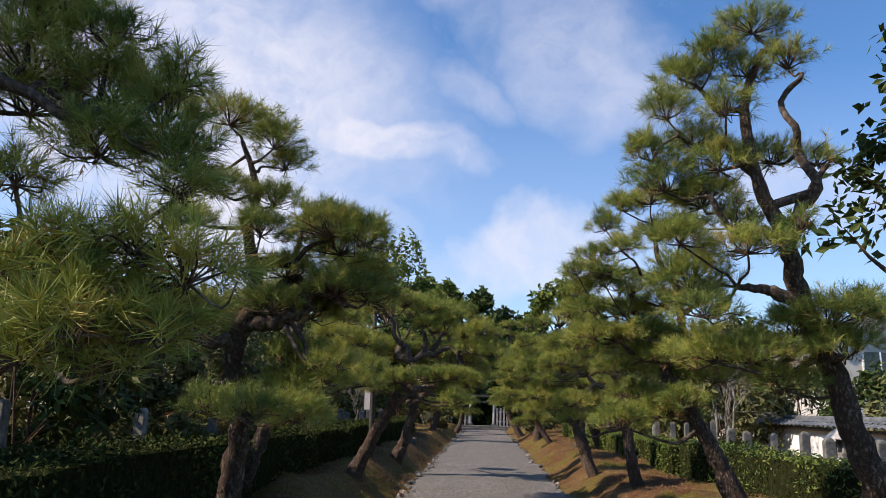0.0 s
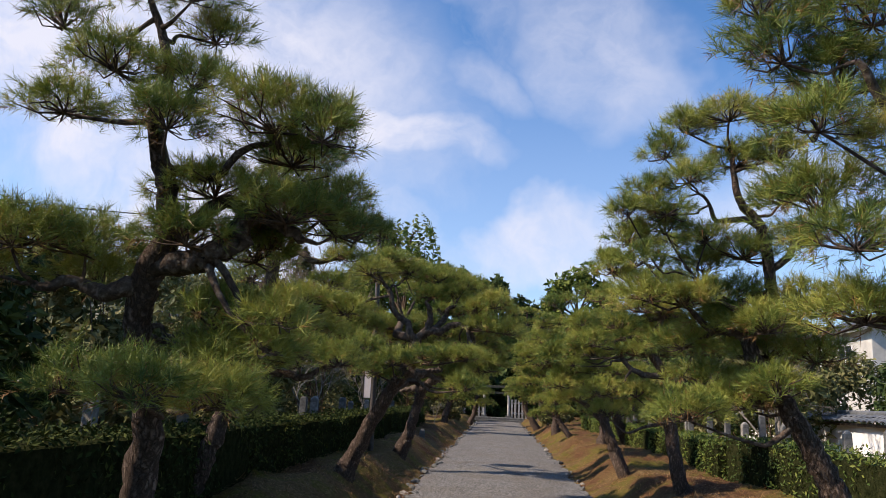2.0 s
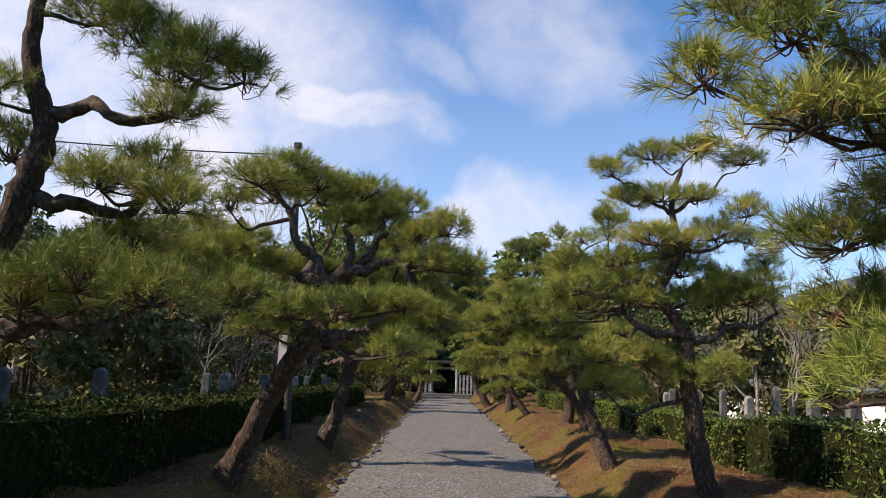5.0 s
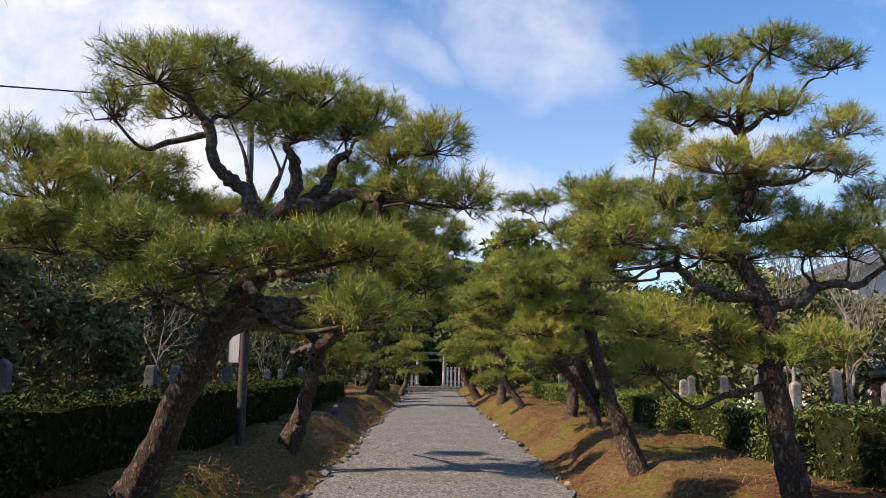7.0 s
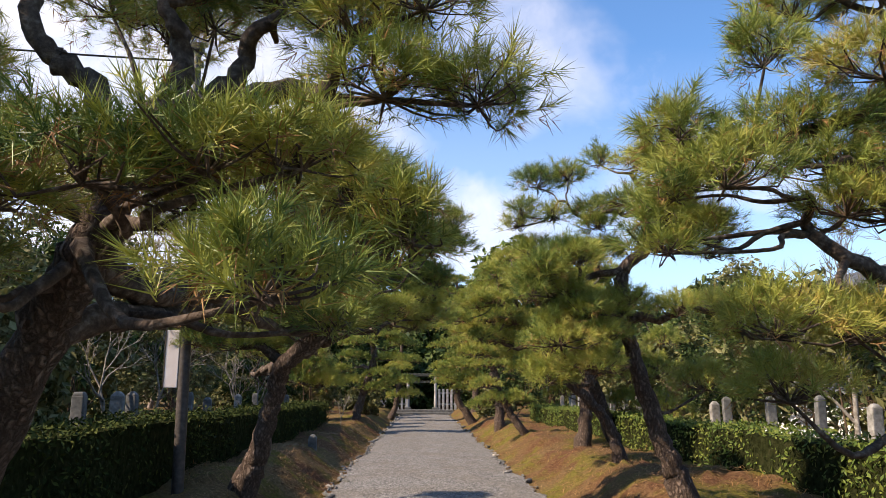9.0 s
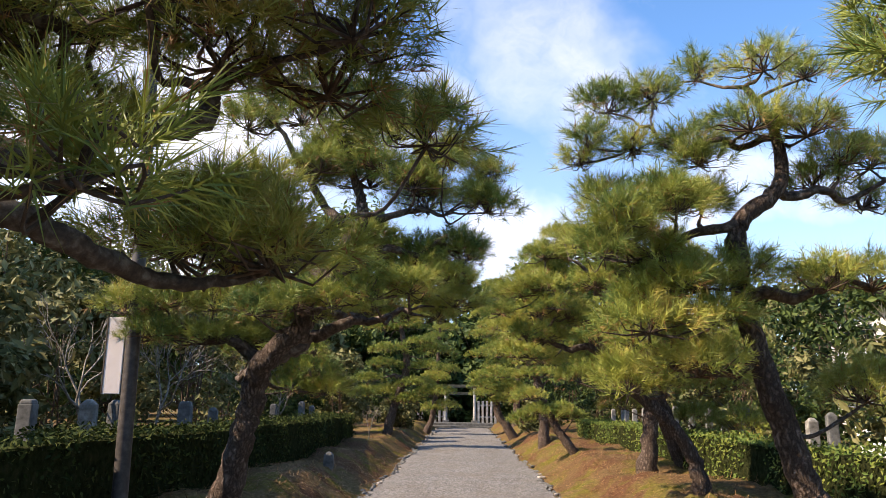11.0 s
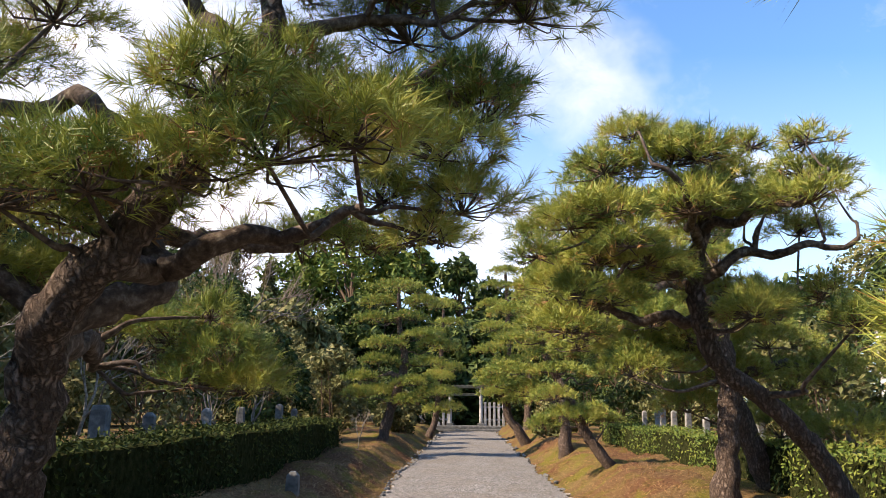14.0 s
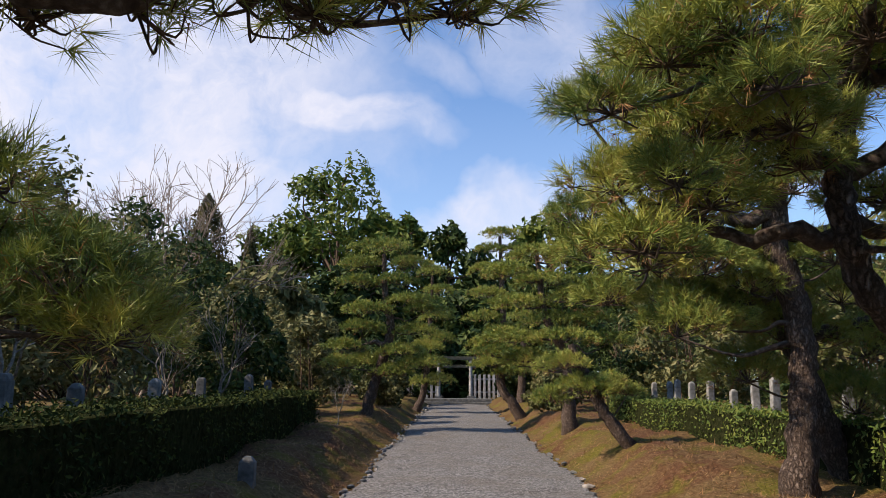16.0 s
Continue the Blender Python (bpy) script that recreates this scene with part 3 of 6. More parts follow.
pine_tree('leaning pine with twisted limbs and a spreading flat crown',
    trunk=[(-2.16, 12.80, 0.42, 0.165), (-1.96, 12.73, 0.75, 0.135), (-1.68, 12.48, 1.25, 0.117), (-1.37, 12.23, 1.71, 0.104), (-1.20, 12.10, 1.92, 0.102), (-1.13, 12.10, 2.28, 0.084)],
    limbs=[[(-1.13, 12.10, 2.28), (-1.32, 12.10, 2.56), (-1.40, 12.10, 2.71), (-1.61, 12.10, 2.92), (-1.56, 12.10, 3.01), (-1.84, 12.10, 3.27)], [(-1.09, 12.10, 2.31), (-0.92, 12.10, 2.42), (-0.82, 12.10, 2.57), (-0.61, 12.10, 2.69), (-0.62, 12.10, 2.80)], [(-1.06, 12.10, 2.34), (-0.71, 12.10, 2.45), (-0.46, 12.10, 2.51), (-0.36, 12.10, 2.66), (-0.25, 12.10, 2.80)], [(-1.02, 12.10, 2.39), (-0.96, 12.10, 2.65), (-1.02, 12.10, 2.83)], [(-1.22, 12.10, 1.99), (-1.61, 12.10, 2.13), (-2.07, 12.10, 2.26), (-2.46, 12.10, 2.51)], [(-1.36, 12.35, 1.92, 0.075), (-1.25, 12.75, 1.84, 0.060), (-1.12, 13.10, 1.87, 0.050), (-0.96, 13.15, 1.91, 0.042), (-0.87, 13.20, 1.94, 0.040), (-0.84, 13.20, 2.05, 0.036), (-0.79, 13.40, 2.06, 0.034), (-0.68, 13.60, 2.17, 0.030), (-0.68, 13.70, 2.32, 0.024), (-0.54, 13.80, 2.44, 0.016)], [(-1.33, 12.45, 1.70, 0.060), (-1.25, 12.85, 1.74, 0.050), (-1.17, 13.30, 1.83, 0.040), (-1.03, 13.40, 1.84, 0.036), (-0.95, 13.60, 1.79, 0.032), (-0.85, 13.80, 1.76, 0.026), (-0.68, 13.90, 1.77, 0.018), (-0.51, 14.00, 1.85, 0.012)], [(-1.45, 12.30, 2.30, 0.060), (-1.49, 13.40, 2.69, 0.045), (-1.39, 13.50, 2.67, 0.042), (-1.35, 13.60, 2.57, 0.036), (-1.24, 13.70, 2.54, 0.028), (-1.10, 13.80, 2.54, 0.020), (-0.82, 13.70, 2.58, 0.014)]],
    tiers=([(-0.43, 11.23, 1.70, 0.20, 0.12), (-0.42, 12.53, 1.71, 0.12, 0.06), (-1.59, 11.64, 1.86, 0.25, 0.11), (-0.55, 13.90, 1.89, 0.24, 0.12), (-0.86, 13.90, 1.93, 0.24, 0.12), (-0.19, 12.30, 1.94, 0.09, 0.05), (-0.12, 12.00, 1.95, 0.07, 0.05), (-0.27, 12.10, 1.95, 0.11, 0.06), (-0.62, 14.40, 1.97, 0.09, 0.06), (-1.35, 11.50, 1.99, 0.27, 0.14), (-0.90, 14.40, 2.00, 0.12, 0.06), (-0.66, 14.40, 2.01, 0.09, 0.06), (-0.15, 11.90, 2.02, 0.09, 0.07), (-0.98, 11.50, 2.04, 0.27, 0.12), (-0.72, 14.30, 2.05, 0.12, 0.07), (-0.96, 14.40, 2.06, 0.11, 0.06), (-0.74, 14.10, 2.07, 0.22, 0.11)],
           [(-0.65, 11.50, 2.07, 0.27, 0.12), (-0.40, 11.50, 2.08, 0.18, 0.11), (-0.45, 12.30, 2.09, 0.10, 0.05), (-0.30, 12.00, 2.10, 0.12, 0.07), (-1.84, 11.86, 2.11, 0.27, 0.15), (-0.90, 14.30, 2.12, 0.13, 0.07), (-1.74, 11.60, 2.17, 0.25, 0.11), (-0.81, 14.40, 2.17, 0.12, 0.07), (-2.49, 12.29, 2.22, 0.33, 0.17), (-0.74, 14.40, 2.25, 0.11, 0.06), (-2.79, 12.30, 2.29, 0.29, 0.18), (-2.07, 11.90, 2.32, 0.27, 0.14), (-0.08, 14.10, 2.34, 0.20, 0.09), (-0.54, 12.30, 2.34, 0.10, 0.05), (-1.08, 14.00, 2.35, 0.14, 0.06), (-0.37, 13.80, 2.40, 0.24, 0.11), (-0.64, 13.60, 2.41, 0.27, 0.12)],
           [(-1.27, 13.90, 2.41, 0.15, 0.06), (-0.25, 13.50, 2.45, 0.24, 0.13), (-1.75, 14.10, 2.45, 0.16, 0.06), (0.11, 11.96, 2.46, 0.21, 0.12), (-1.83, 12.24, 2.48, 0.22, 0.15), (-2.41, 11.95, 2.50, 0.30, 0.17), (-0.77, 13.40, 2.52, 0.27, 0.15), (-0.21, 12.02, 2.52, 0.24, 0.14), (-1.58, 13.90, 2.55, 0.16, 0.06), (-1.35, 13.85, 2.58, 0.30, 0.14), (-0.43, 13.40, 2.59, 0.27, 0.16), (-2.14, 12.17, 2.61, 0.32, 0.16), (-1.60, 13.50, 2.62, 0.34, 0.15), (-1.95, 13.40, 2.62, 0.34, 0.15), (-1.07, 13.50, 2.68, 0.22, 0.10), (-1.75, 13.90, 2.70, 0.32, 0.14), (-2.62, 11.97, 2.72, 0.21, 0.14)],
           [(-1.91, 12.40, 2.75, 0.18, 0.11), (-0.32, 12.08, 2.76, 0.24, 0.14), (-0.07, 11.95, 2.82, 0.20, 0.14), (-2.49, 12.50, 2.85, 0.31, 0.15), (-0.98, 12.13, 2.92, 0.21, 0.10), (-0.67, 12.27, 2.97, 0.22, 0.10), (-2.04, 11.88, 2.99, 0.16, 0.15), (-0.53, 12.33, 3.09, 0.30, 0.16), (-1.79, 12.40, 3.19, 0.23, 0.15), (-0.87, 12.25, 3.19, 0.32, 0.13), (-1.77, 11.83, 3.20, 0.31, 0.15), (-1.31, 12.36, 3.31, 0.30, 0.15), (-1.58, 12.18, 3.41, 0.29, 0.13), (-1.50, 13.50, 3.42, 0.30, 0.14), (-1.20, 13.30, 3.42, 0.28, 0.13), (-1.75, 13.30, 3.50, 0.30, 0.15)],),
    needle=0.110, density=1.00)
pine_tree('large leaning pine with a long crooked side branch',
    trunk=[(-1.95, 18.00, 0.51, 0.159), (-1.84, 17.92, 0.78, 0.135), (-1.73, 17.82, 1.13, 0.120), (-1.62, 17.70, 1.53, 0.112), (-1.50, 17.52, 1.75, 0.105), (-1.20, 17.41, 1.99, 0.094), (-1.05, 17.45, 2.26, 0.094), (-0.91, 17.52, 2.63, 0.082), (-0.79, 17.66, 2.91, 0.064), (-0.88, 17.70, 3.29, 0.041), (-1.06, 17.70, 3.76, 0.028)],
    limbs=[[(-1.05, 17.70, 2.29), (-1.30, 17.70, 2.50), (-1.66, 17.70, 2.64), (-2.02, 17.70, 2.66), (-2.38, 17.70, 2.78)], [(-0.91, 17.70, 2.83), (-1.12, 17.70, 3.09), (-1.37, 17.70, 3.47), (-1.64, 17.70, 3.82)], [(-0.80, 17.70, 2.91), (-0.48, 17.70, 2.99), (-0.09, 17.70, 2.98)], [(-0.87, 17.70, 2.63), (-0.48, 17.70, 2.67), (-0.09, 17.70, 2.74)], [(-1.50, 17.70, 1.79), (-1.89, 17.70, 1.87), (-2.32, 17.70, 2.03)], [(-1.24, 17.70, 1.94), (-0.86, 17.70, 2.01), (-0.48, 17.70, 2.16)], [(-1.60, 17.70, 1.64), (-1.78, 18.50, 1.68), (-2.31, 19.50, 1.63)], [(-1.52, 17.70, 1.75, 0.070), (-1.30, 18.00, 1.95, 0.060), (-1.49, 18.15, 2.22, 0.050), (-1.31, 18.20, 2.17, 0.046), (-1.15, 18.30, 2.20, 0.042), (-0.93, 18.40, 2.17, 0.038), (-0.72, 18.50, 2.27, 0.030), (-0.55, 18.55, 2.30, 0.020)]],
    tiers=([(-1.39, 19.70, 1.60, 0.23, 0.15), (-1.72, 19.70, 1.62, 0.26, 0.13), (-1.57, 19.70, 1.80, 0.29, 0.18), (-1.92, 19.70, 1.92, 0.29, 0.16), (-1.40, 18.90, 1.94, 0.07, 0.07), (-2.05, 17.70, 1.95, 0.30, 0.12), (-1.73, 17.90, 1.96, 0.23, 0.12), (-2.25, 19.70, 1.97, 0.26, 0.13), (-2.46, 17.60, 1.98, 0.26, 0.13), (-1.50, 17.15, 2.12, 0.25, 0.12), (-1.20, 17.12, 2.16, 0.25, 0.12), (-0.18, 17.90, 2.17, 0.13, 0.09), (-0.92, 17.10, 2.18, 0.26, 0.12), (-2.62, 17.49, 2.19, 0.22, 0.16), (-0.45, 18.50, 2.23, 0.07, 0.05), (-1.09, 18.50, 2.23, 0.08, 0.06)],
           [(-2.36, 17.58, 2.24, 0.29, 0.15), (-0.85, 18.50, 2.24, 0.13, 0.07), (-0.62, 17.10, 2.24, 0.26, 0.12), (-1.63, 17.91, 2.25, 0.31, 0.16), (-0.60, 18.50, 2.25, 0.11, 0.05), (-0.28, 18.50, 2.28, 0.07, 0.05), (-0.35, 17.08, 2.28, 0.22, 0.11), (-0.14, 18.60, 2.29, 0.08, 0.06), (-2.07, 17.90, 2.29, 0.31, 0.18), (-1.45, 17.90, 2.30, 0.23, 0.11), (-0.02, 17.94, 2.31, 0.20, 0.14), (-0.36, 17.90, 2.33, 0.19, 0.11), (-1.62, 17.63, 2.39, 0.22, 0.11), (-0.78, 17.00, 2.42, 0.22, 0.10), (-0.10, 17.79, 2.48, 0.23, 0.11), (-0.26, 17.80, 2.60, 0.20, 0.13)],
           [(0.06, 17.80, 2.65, 0.15, 0.11), (-0.76, 17.80, 2.69, 0.20, 0.13), (-0.34, 17.97, 2.73, 0.28, 0.14), (0.02, 17.81, 2.75, 0.23, 0.14), (-2.00, 17.47, 2.75, 0.21, 0.13), (-0.76, 17.76, 2.79, 0.30, 0.14), (-2.47, 17.87, 2.90, 0.24, 0.12), (-2.25, 18.11, 3.09, 0.29, 0.13), (0.24, 17.74, 3.09, 0.21, 0.14), (0.18, 17.68, 3.14, 0.20, 0.13), (-1.88, 17.94, 3.22, 0.28, 0.14), (-0.36, 17.51, 3.23, 0.25, 0.14), (-0.27, 18.20, 3.24, 0.30, 0.15), (-0.34, 17.85, 3.27, 0.25, 0.15), (0.26, 17.66, 3.32, 0.13, 0.10), (-1.25, 17.86, 3.36, 0.19, 0.12)],
           [(-1.14, 17.55, 3.38, 0.26, 0.14), (-0.78, 17.94, 3.39, 0.32, 0.18), (-0.12, 17.49, 3.39, 0.20, 0.11), (-0.67, 17.58, 3.40, 0.26, 0.12), (0.23, 17.74, 3.40, 0.14, 0.09), (-1.07, 17.80, 3.55, 0.23, 0.14), (-0.98, 17.76, 3.63, 0.30, 0.17), (-0.11, 18.09, 3.65, 0.25, 0.14), (-0.82, 17.75, 3.78, 0.30, 0.14), (-1.81, 17.67, 3.81, 0.30, 0.16), (-0.56, 17.92, 3.82, 0.28, 0.17), (-0.44, 17.64, 3.92, 0.20, 0.14), (-0.82, 17.48, 3.94, 0.21, 0.14), (-1.40, 17.88, 3.95, 0.31, 0.17), (-1.65, 17.96, 4.12, 0.30, 0.17), (-1.23, 17.86, 4.21, 0.23, 0.14)],),
    needle=0.110, density=1.00)
pine_tree('pine with dark overhanging needle clusters at the path side',
    trunk=[(-2.41, 2.70, 0.40, 0.133), (-2.49, 2.70, 0.93, 0.123), (-2.56, 2.70, 1.52, 0.112), (-2.60, 2.70, 2.17, 0.097), (-2.58, 2.70, 2.77, 0.071)],
    limbs=[[(-2.59, 2.70, 2.13), (-2.08, 2.70, 2.09), (-1.51, 2.70, 2.06)], [(-2.59, 2.70, 2.59), (-2.06, 2.70, 2.65), (-1.47, 2.70, 2.61)], [(-2.59, 2.70, 1.82), (-2.02, 2.70, 1.81), (-1.59, 2.70, 1.84)]],
    tiers=([(-1.02, 2.00, 1.68, 0.14, 0.06), (-1.21, 1.90, 1.68, 0.10, 0.06), (-1.04, 1.80, 1.75, 0.14, 0.06), (-0.85, 1.90, 1.76, 0.11, 0.06), (-1.05, 1.90, 1.86, 0.11, 0.06), (-1.22, 1.90, 1.88, 0.10, 0.06)],
           [(-0.77, 1.90, 1.90, 0.09, 0.05), (-1.13, 1.90, 1.95, 0.11, 0.06), (-0.91, 1.90, 1.97, 0.11, 0.06), (-1.17, 2.70, 2.36, 0.12, 0.07), (-1.83, 2.70, 2.41, 0.12, 0.09), (-1.25, 2.80, 2.53, 0.15, 0.10)],
           [(-1.56, 2.80, 2.57, 0.21, 0.10), (-1.37, 2.90, 2.76, 0.16, 0.13), (-1.95, 2.90, 2.81, 0.24, 0.13), (-1.60, 2.90, 2.87, 0.20, 0.13), (-1.31, 2.90, 2.92, 0.11, 0.10), (-1.91, 2.80, 2.94, 0.25, 0.15)],
           [(-1.64, 2.90, 3.10, 0.15, 0.11), (-1.94, 2.80, 3.13, 0.23, 0.13), (-1.83, 2.90, 3.21, 0.20, 0.11)],),
    needle=0.110, density=1.00)
pine_tree('tall pine with a leaning trunk and a high open crown',
    trunk=[(3.07, 6.00, 0.75, 0.150), (2.92, 5.93, 1.14, 0.130), (2.66, 5.80, 1.78, 0.105), (2.37, 5.67, 2.39, 0.090), (2.26, 5.57, 2.83, 0.075), (2.05, 5.55, 3.34, 0.054), (1.99, 5.55, 3.92, 0.042), (2.15, 5.55, 4.40, 0.027)],
    limbs=[[(2.26, 5.57, 2.83), (2.43, 5.55, 3.26), (2.30, 5.55, 3.84), (2.41, 5.55, 4.21)], [(2.35, 5.66, 2.43), (2.06, 5.65, 2.48), (1.89, 5.64, 2.54)], [(2.24, 5.56, 2.87), (1.96, 5.55, 2.94), (1.68, 5.55, 3.16)], [(2.05, 5.55, 3.34), (1.78, 5.55, 3.56), (1.45, 5.55, 3.64)], [(1.99, 5.55, 3.88), (1.72, 5.55, 4.07), (1.51, 5.55, 4.16)], [(2.43, 5.55, 3.26), (2.60, 5.55, 3.43)]],
    tiers=([(2.25, 5.79, 1.87, 0.26, 0.15), (1.75, 5.77, 2.04, 0.26, 0.13), (2.02, 5.71, 2.05, 0.34, 0.15), (2.61, 5.57, 2.10, 0.26, 0.15), (2.29, 5.64, 2.25, 0.23, 0.14), (2.53, 5.54, 2.33, 0.34, 0.15), (1.61, 5.51, 2.34, 0.25, 0.12)],
           [(2.79, 5.58, 2.42, 0.20, 0.12), (1.62, 5.84, 2.63, 0.31, 0.19), (1.87, 5.31, 2.78, 0.27, 0.12), (1.41, 5.35, 2.84, 0.20, 0.11), (2.28, 5.36, 2.94, 0.14, 0.09), (1.90, 5.71, 3.07, 0.21, 0.13), (1.72, 5.82, 3.29, 0.30, 0.17)],
           [(1.40, 5.71, 3.38, 0.26, 0.16), (1.78, 5.56, 3.50, 0.25, 0.15), (2.54, 5.62, 3.54, 0.15, 0.09), (1.29, 5.69, 3.63, 0.18, 0.17), (2.26, 5.81, 3.63, 0.24, 0.12), (1.67, 5.81, 3.75, 0.24, 0.15), (1.75, 5.27, 3.83, 0.15, 0.14)],
           [(1.39, 5.56, 3.92, 0.17, 0.15), (1.56, 5.65, 4.23, 0.21, 0.17), (2.04, 5.59, 4.27, 0.21, 0.11), (2.38, 5.64, 4.40, 0.17, 0.17), (1.78, 5.56, 4.40, 0.19, 0.15), (2.17, 5.77, 4.75, 0.30, 0.13)],),
    needle=0.110, density=1.00)
pine_tree('broad pine with sunlit olive needle pads over the bank',
    trunk=[(2.43, 7.80, 0.95, 0.107), (2.29, 7.80, 1.23, 0.097), (2.13, 7.80, 1.54, 0.083), (1.94, 7.80, 1.80, 0.073), (1.86, 7.80, 2.06, 0.062), (2.03, 7.80, 2.41, 0.052), (1.98, 7.80, 2.91, 0.045), (1.82, 7.80, 3.14, 0.034), (1.78, 7.80, 3.53, 0.020)],
    limbs=[[(1.86, 7.80, 2.03), (1.61, 7.80, 2.15), (1.39, 7.80, 2.25)], [(1.98, 7.80, 2.91), (1.69, 7.80, 3.05), (1.49, 7.80, 3.13)], [(2.00, 7.80, 2.55), (2.32, 7.80, 2.80), (2.47, 7.80, 3.06)], [(2.03, 7.80, 2.41), (1.75, 7.80, 2.29), (1.53, 7.80, 2.47)], [(1.90, 7.80, 1.79), (2.24, 7.80, 1.74)]],
    tiers=([(1.36, 7.68, 1.53, 0.27, 0.14), (1.87, 7.99, 1.63, 0.32, 0.14), (1.91, 8.00, 1.66, 0.26, 0.13), (1.96, 7.56, 1.73, 0.23, 0.14), (1.70, 8.40, 1.80, 0.28, 0.13), (2.35, 7.85, 2.01, 0.21, 0.17), (2.06, 8.00, 2.01, 0.28, 0.14), (1.47, 8.20, 2.06, 0.22, 0.10), (1.89, 7.52, 2.16, 0.26, 0.14)],
           [(1.73, 8.00, 2.20, 0.28, 0.13), (1.74, 8.03, 2.23, 0.18, 0.13), (2.13, 7.90, 2.32, 0.24, 0.12), (1.11, 7.70, 2.37, 0.24, 0.12), (1.39, 7.70, 2.37, 0.20, 0.12), (2.20, 7.62, 2.37, 0.20, 0.13), (1.81, 8.02, 2.44, 0.26, 0.13), (0.88, 8.00, 2.62, 0.16, 0.05), (1.07, 7.67, 2.64, 0.15, 0.08)],
           [(1.59, 8.03, 2.67, 0.20, 0.11), (1.86, 7.83, 2.75, 0.25, 0.13), (1.52, 7.64, 2.81, 0.15, 0.09), (1.00, 7.90, 2.85, 0.15, 0.11), (2.31, 8.06, 2.91, 0.22, 0.13), (1.28, 7.86, 2.93, 0.19, 0.11), (1.21, 7.55, 2.99, 0.16, 0.09), (0.95, 7.64, 3.00, 0.14, 0.09), (2.11, 7.73, 3.17, 0.20, 0.12)],
           [(1.13, 7.70, 3.17, 0.17, 0.12), (1.40, 7.62, 3.27, 0.19, 0.09), (2.04, 7.59, 3.49, 0.22, 0.12), (1.83, 7.89, 3.50, 0.28, 0.11), (1.29, 7.91, 3.58, 0.16, 0.13), (1.72, 7.64, 3.78, 0.27, 0.10), (1.48, 7.91, 3.79, 0.19, 0.12), (2.17, 7.91, 3.88, 0.21, 0.13)],),
    needle=0.110, density=1.00)
pine_tree('pine with a forked crown of layered pads',
    trunk=[(2.59, 12.90, 0.34, 0.131), (2.52, 12.90, 0.58, 0.119), (2.40, 12.90, 1.25, 0.103), (2.37, 12.90, 1.82, 0.086), (2.28, 12.90, 2.07, 0.078), (2.12, 12.90, 2.40, 0.058), (2.32, 12.90, 2.79, 0.049), (2.25, 12.90, 3.28, 0.037), (2.36, 12.90, 3.69, 0.025)],
    limbs=[[(2.31, 12.90, 1.94), (1.90, 12.90, 2.08), (1.70, 12.90, 2.35)], [(2.35, 12.90, 1.84), (2.69, 12.90, 1.93), (2.99, 12.90, 2.04), (3.29, 12.90, 2.17)], [(2.25, 12.90, 3.19), (2.00, 12.90, 3.37), (1.79, 12.90, 3.54)], [(2.30, 12.90, 3.24), (2.61, 12.90, 3.42), (2.84, 12.90, 3.61)], [(2.32, 12.90, 2.79), (2.75, 12.90, 2.89)], [(2.17, 12.90, 2.40), (1.75, 12.90, 2.52)], [(2.30, 12.90, 2.80, 0.050), (1.90, 13.15, 2.75, 0.040), (1.50, 13.40, 2.62, 0.030), (1.30, 13.55, 2.55, 0.016)]],
    tiers=([(1.52, 12.80, 1.48, 0.24, 0.15), (2.49, 12.88, 1.57, 0.33, 0.14), (2.62, 12.64, 1.65, 0.20, 0.12), (2.27, 13.04, 1.70, 0.25, 0.13), (1.94, 12.94, 1.75, 0.29, 0.15), (1.48, 12.78, 1.76, 0.28, 0.16), (1.06, 12.90, 2.10, 0.09, 0.06), (0.99, 13.10, 2.18, 0.06, 0.05), (1.06, 13.00, 2.27, 0.11, 0.08), (1.41, 13.50, 2.32, 0.20, 0.11)],
           [(1.92, 12.92, 2.32, 0.25, 0.12), (2.29, 13.10, 2.35, 0.30, 0.14), (1.10, 12.90, 2.36, 0.11, 0.08), (3.01, 12.90, 2.38, 0.25, 0.17), (2.76, 12.98, 2.38, 0.29, 0.15), (1.30, 13.60, 2.41, 0.17, 0.11), (1.30, 12.80, 2.45, 0.28, 0.17), (2.77, 13.00, 2.48, 0.31, 0.17), (3.14, 12.88, 2.54, 0.20, 0.20), (1.94, 13.00, 2.55, 0.25, 0.13)],
           [(1.41, 13.50, 2.63, 0.26, 0.18), (2.42, 13.16, 2.68, 0.32, 0.15), (1.29, 13.40, 2.70, 0.20, 0.12), (1.76, 13.04, 2.73, 0.34, 0.15), (1.19, 13.03, 2.74, 0.19, 0.13), (3.18, 12.85, 2.75, 0.15, 0.09), (2.36, 13.00, 2.87, 0.25, 0.13), (2.03, 12.69, 2.93, 0.36, 0.15), (2.67, 12.82, 3.02, 0.26, 0.15), (3.11, 13.06, 3.03, 0.17, 0.13)],
           [(1.64, 13.02, 3.15, 0.19, 0.17), (3.02, 12.87, 3.29, 0.21, 0.15), (2.46, 12.69, 3.36, 0.20, 0.09), (2.15, 12.84, 3.39, 0.24, 0.11), (1.85, 13.11, 3.44, 0.23, 0.13), (1.62, 12.85, 3.66, 0.18, 0.13), (3.04, 12.99, 3.86, 0.21, 0.13), (2.51, 12.90, 3.93, 0.29, 0.09), (2.15, 13.17, 3.94, 0.26, 0.11)],),
    needle=0.110, density=1.00)
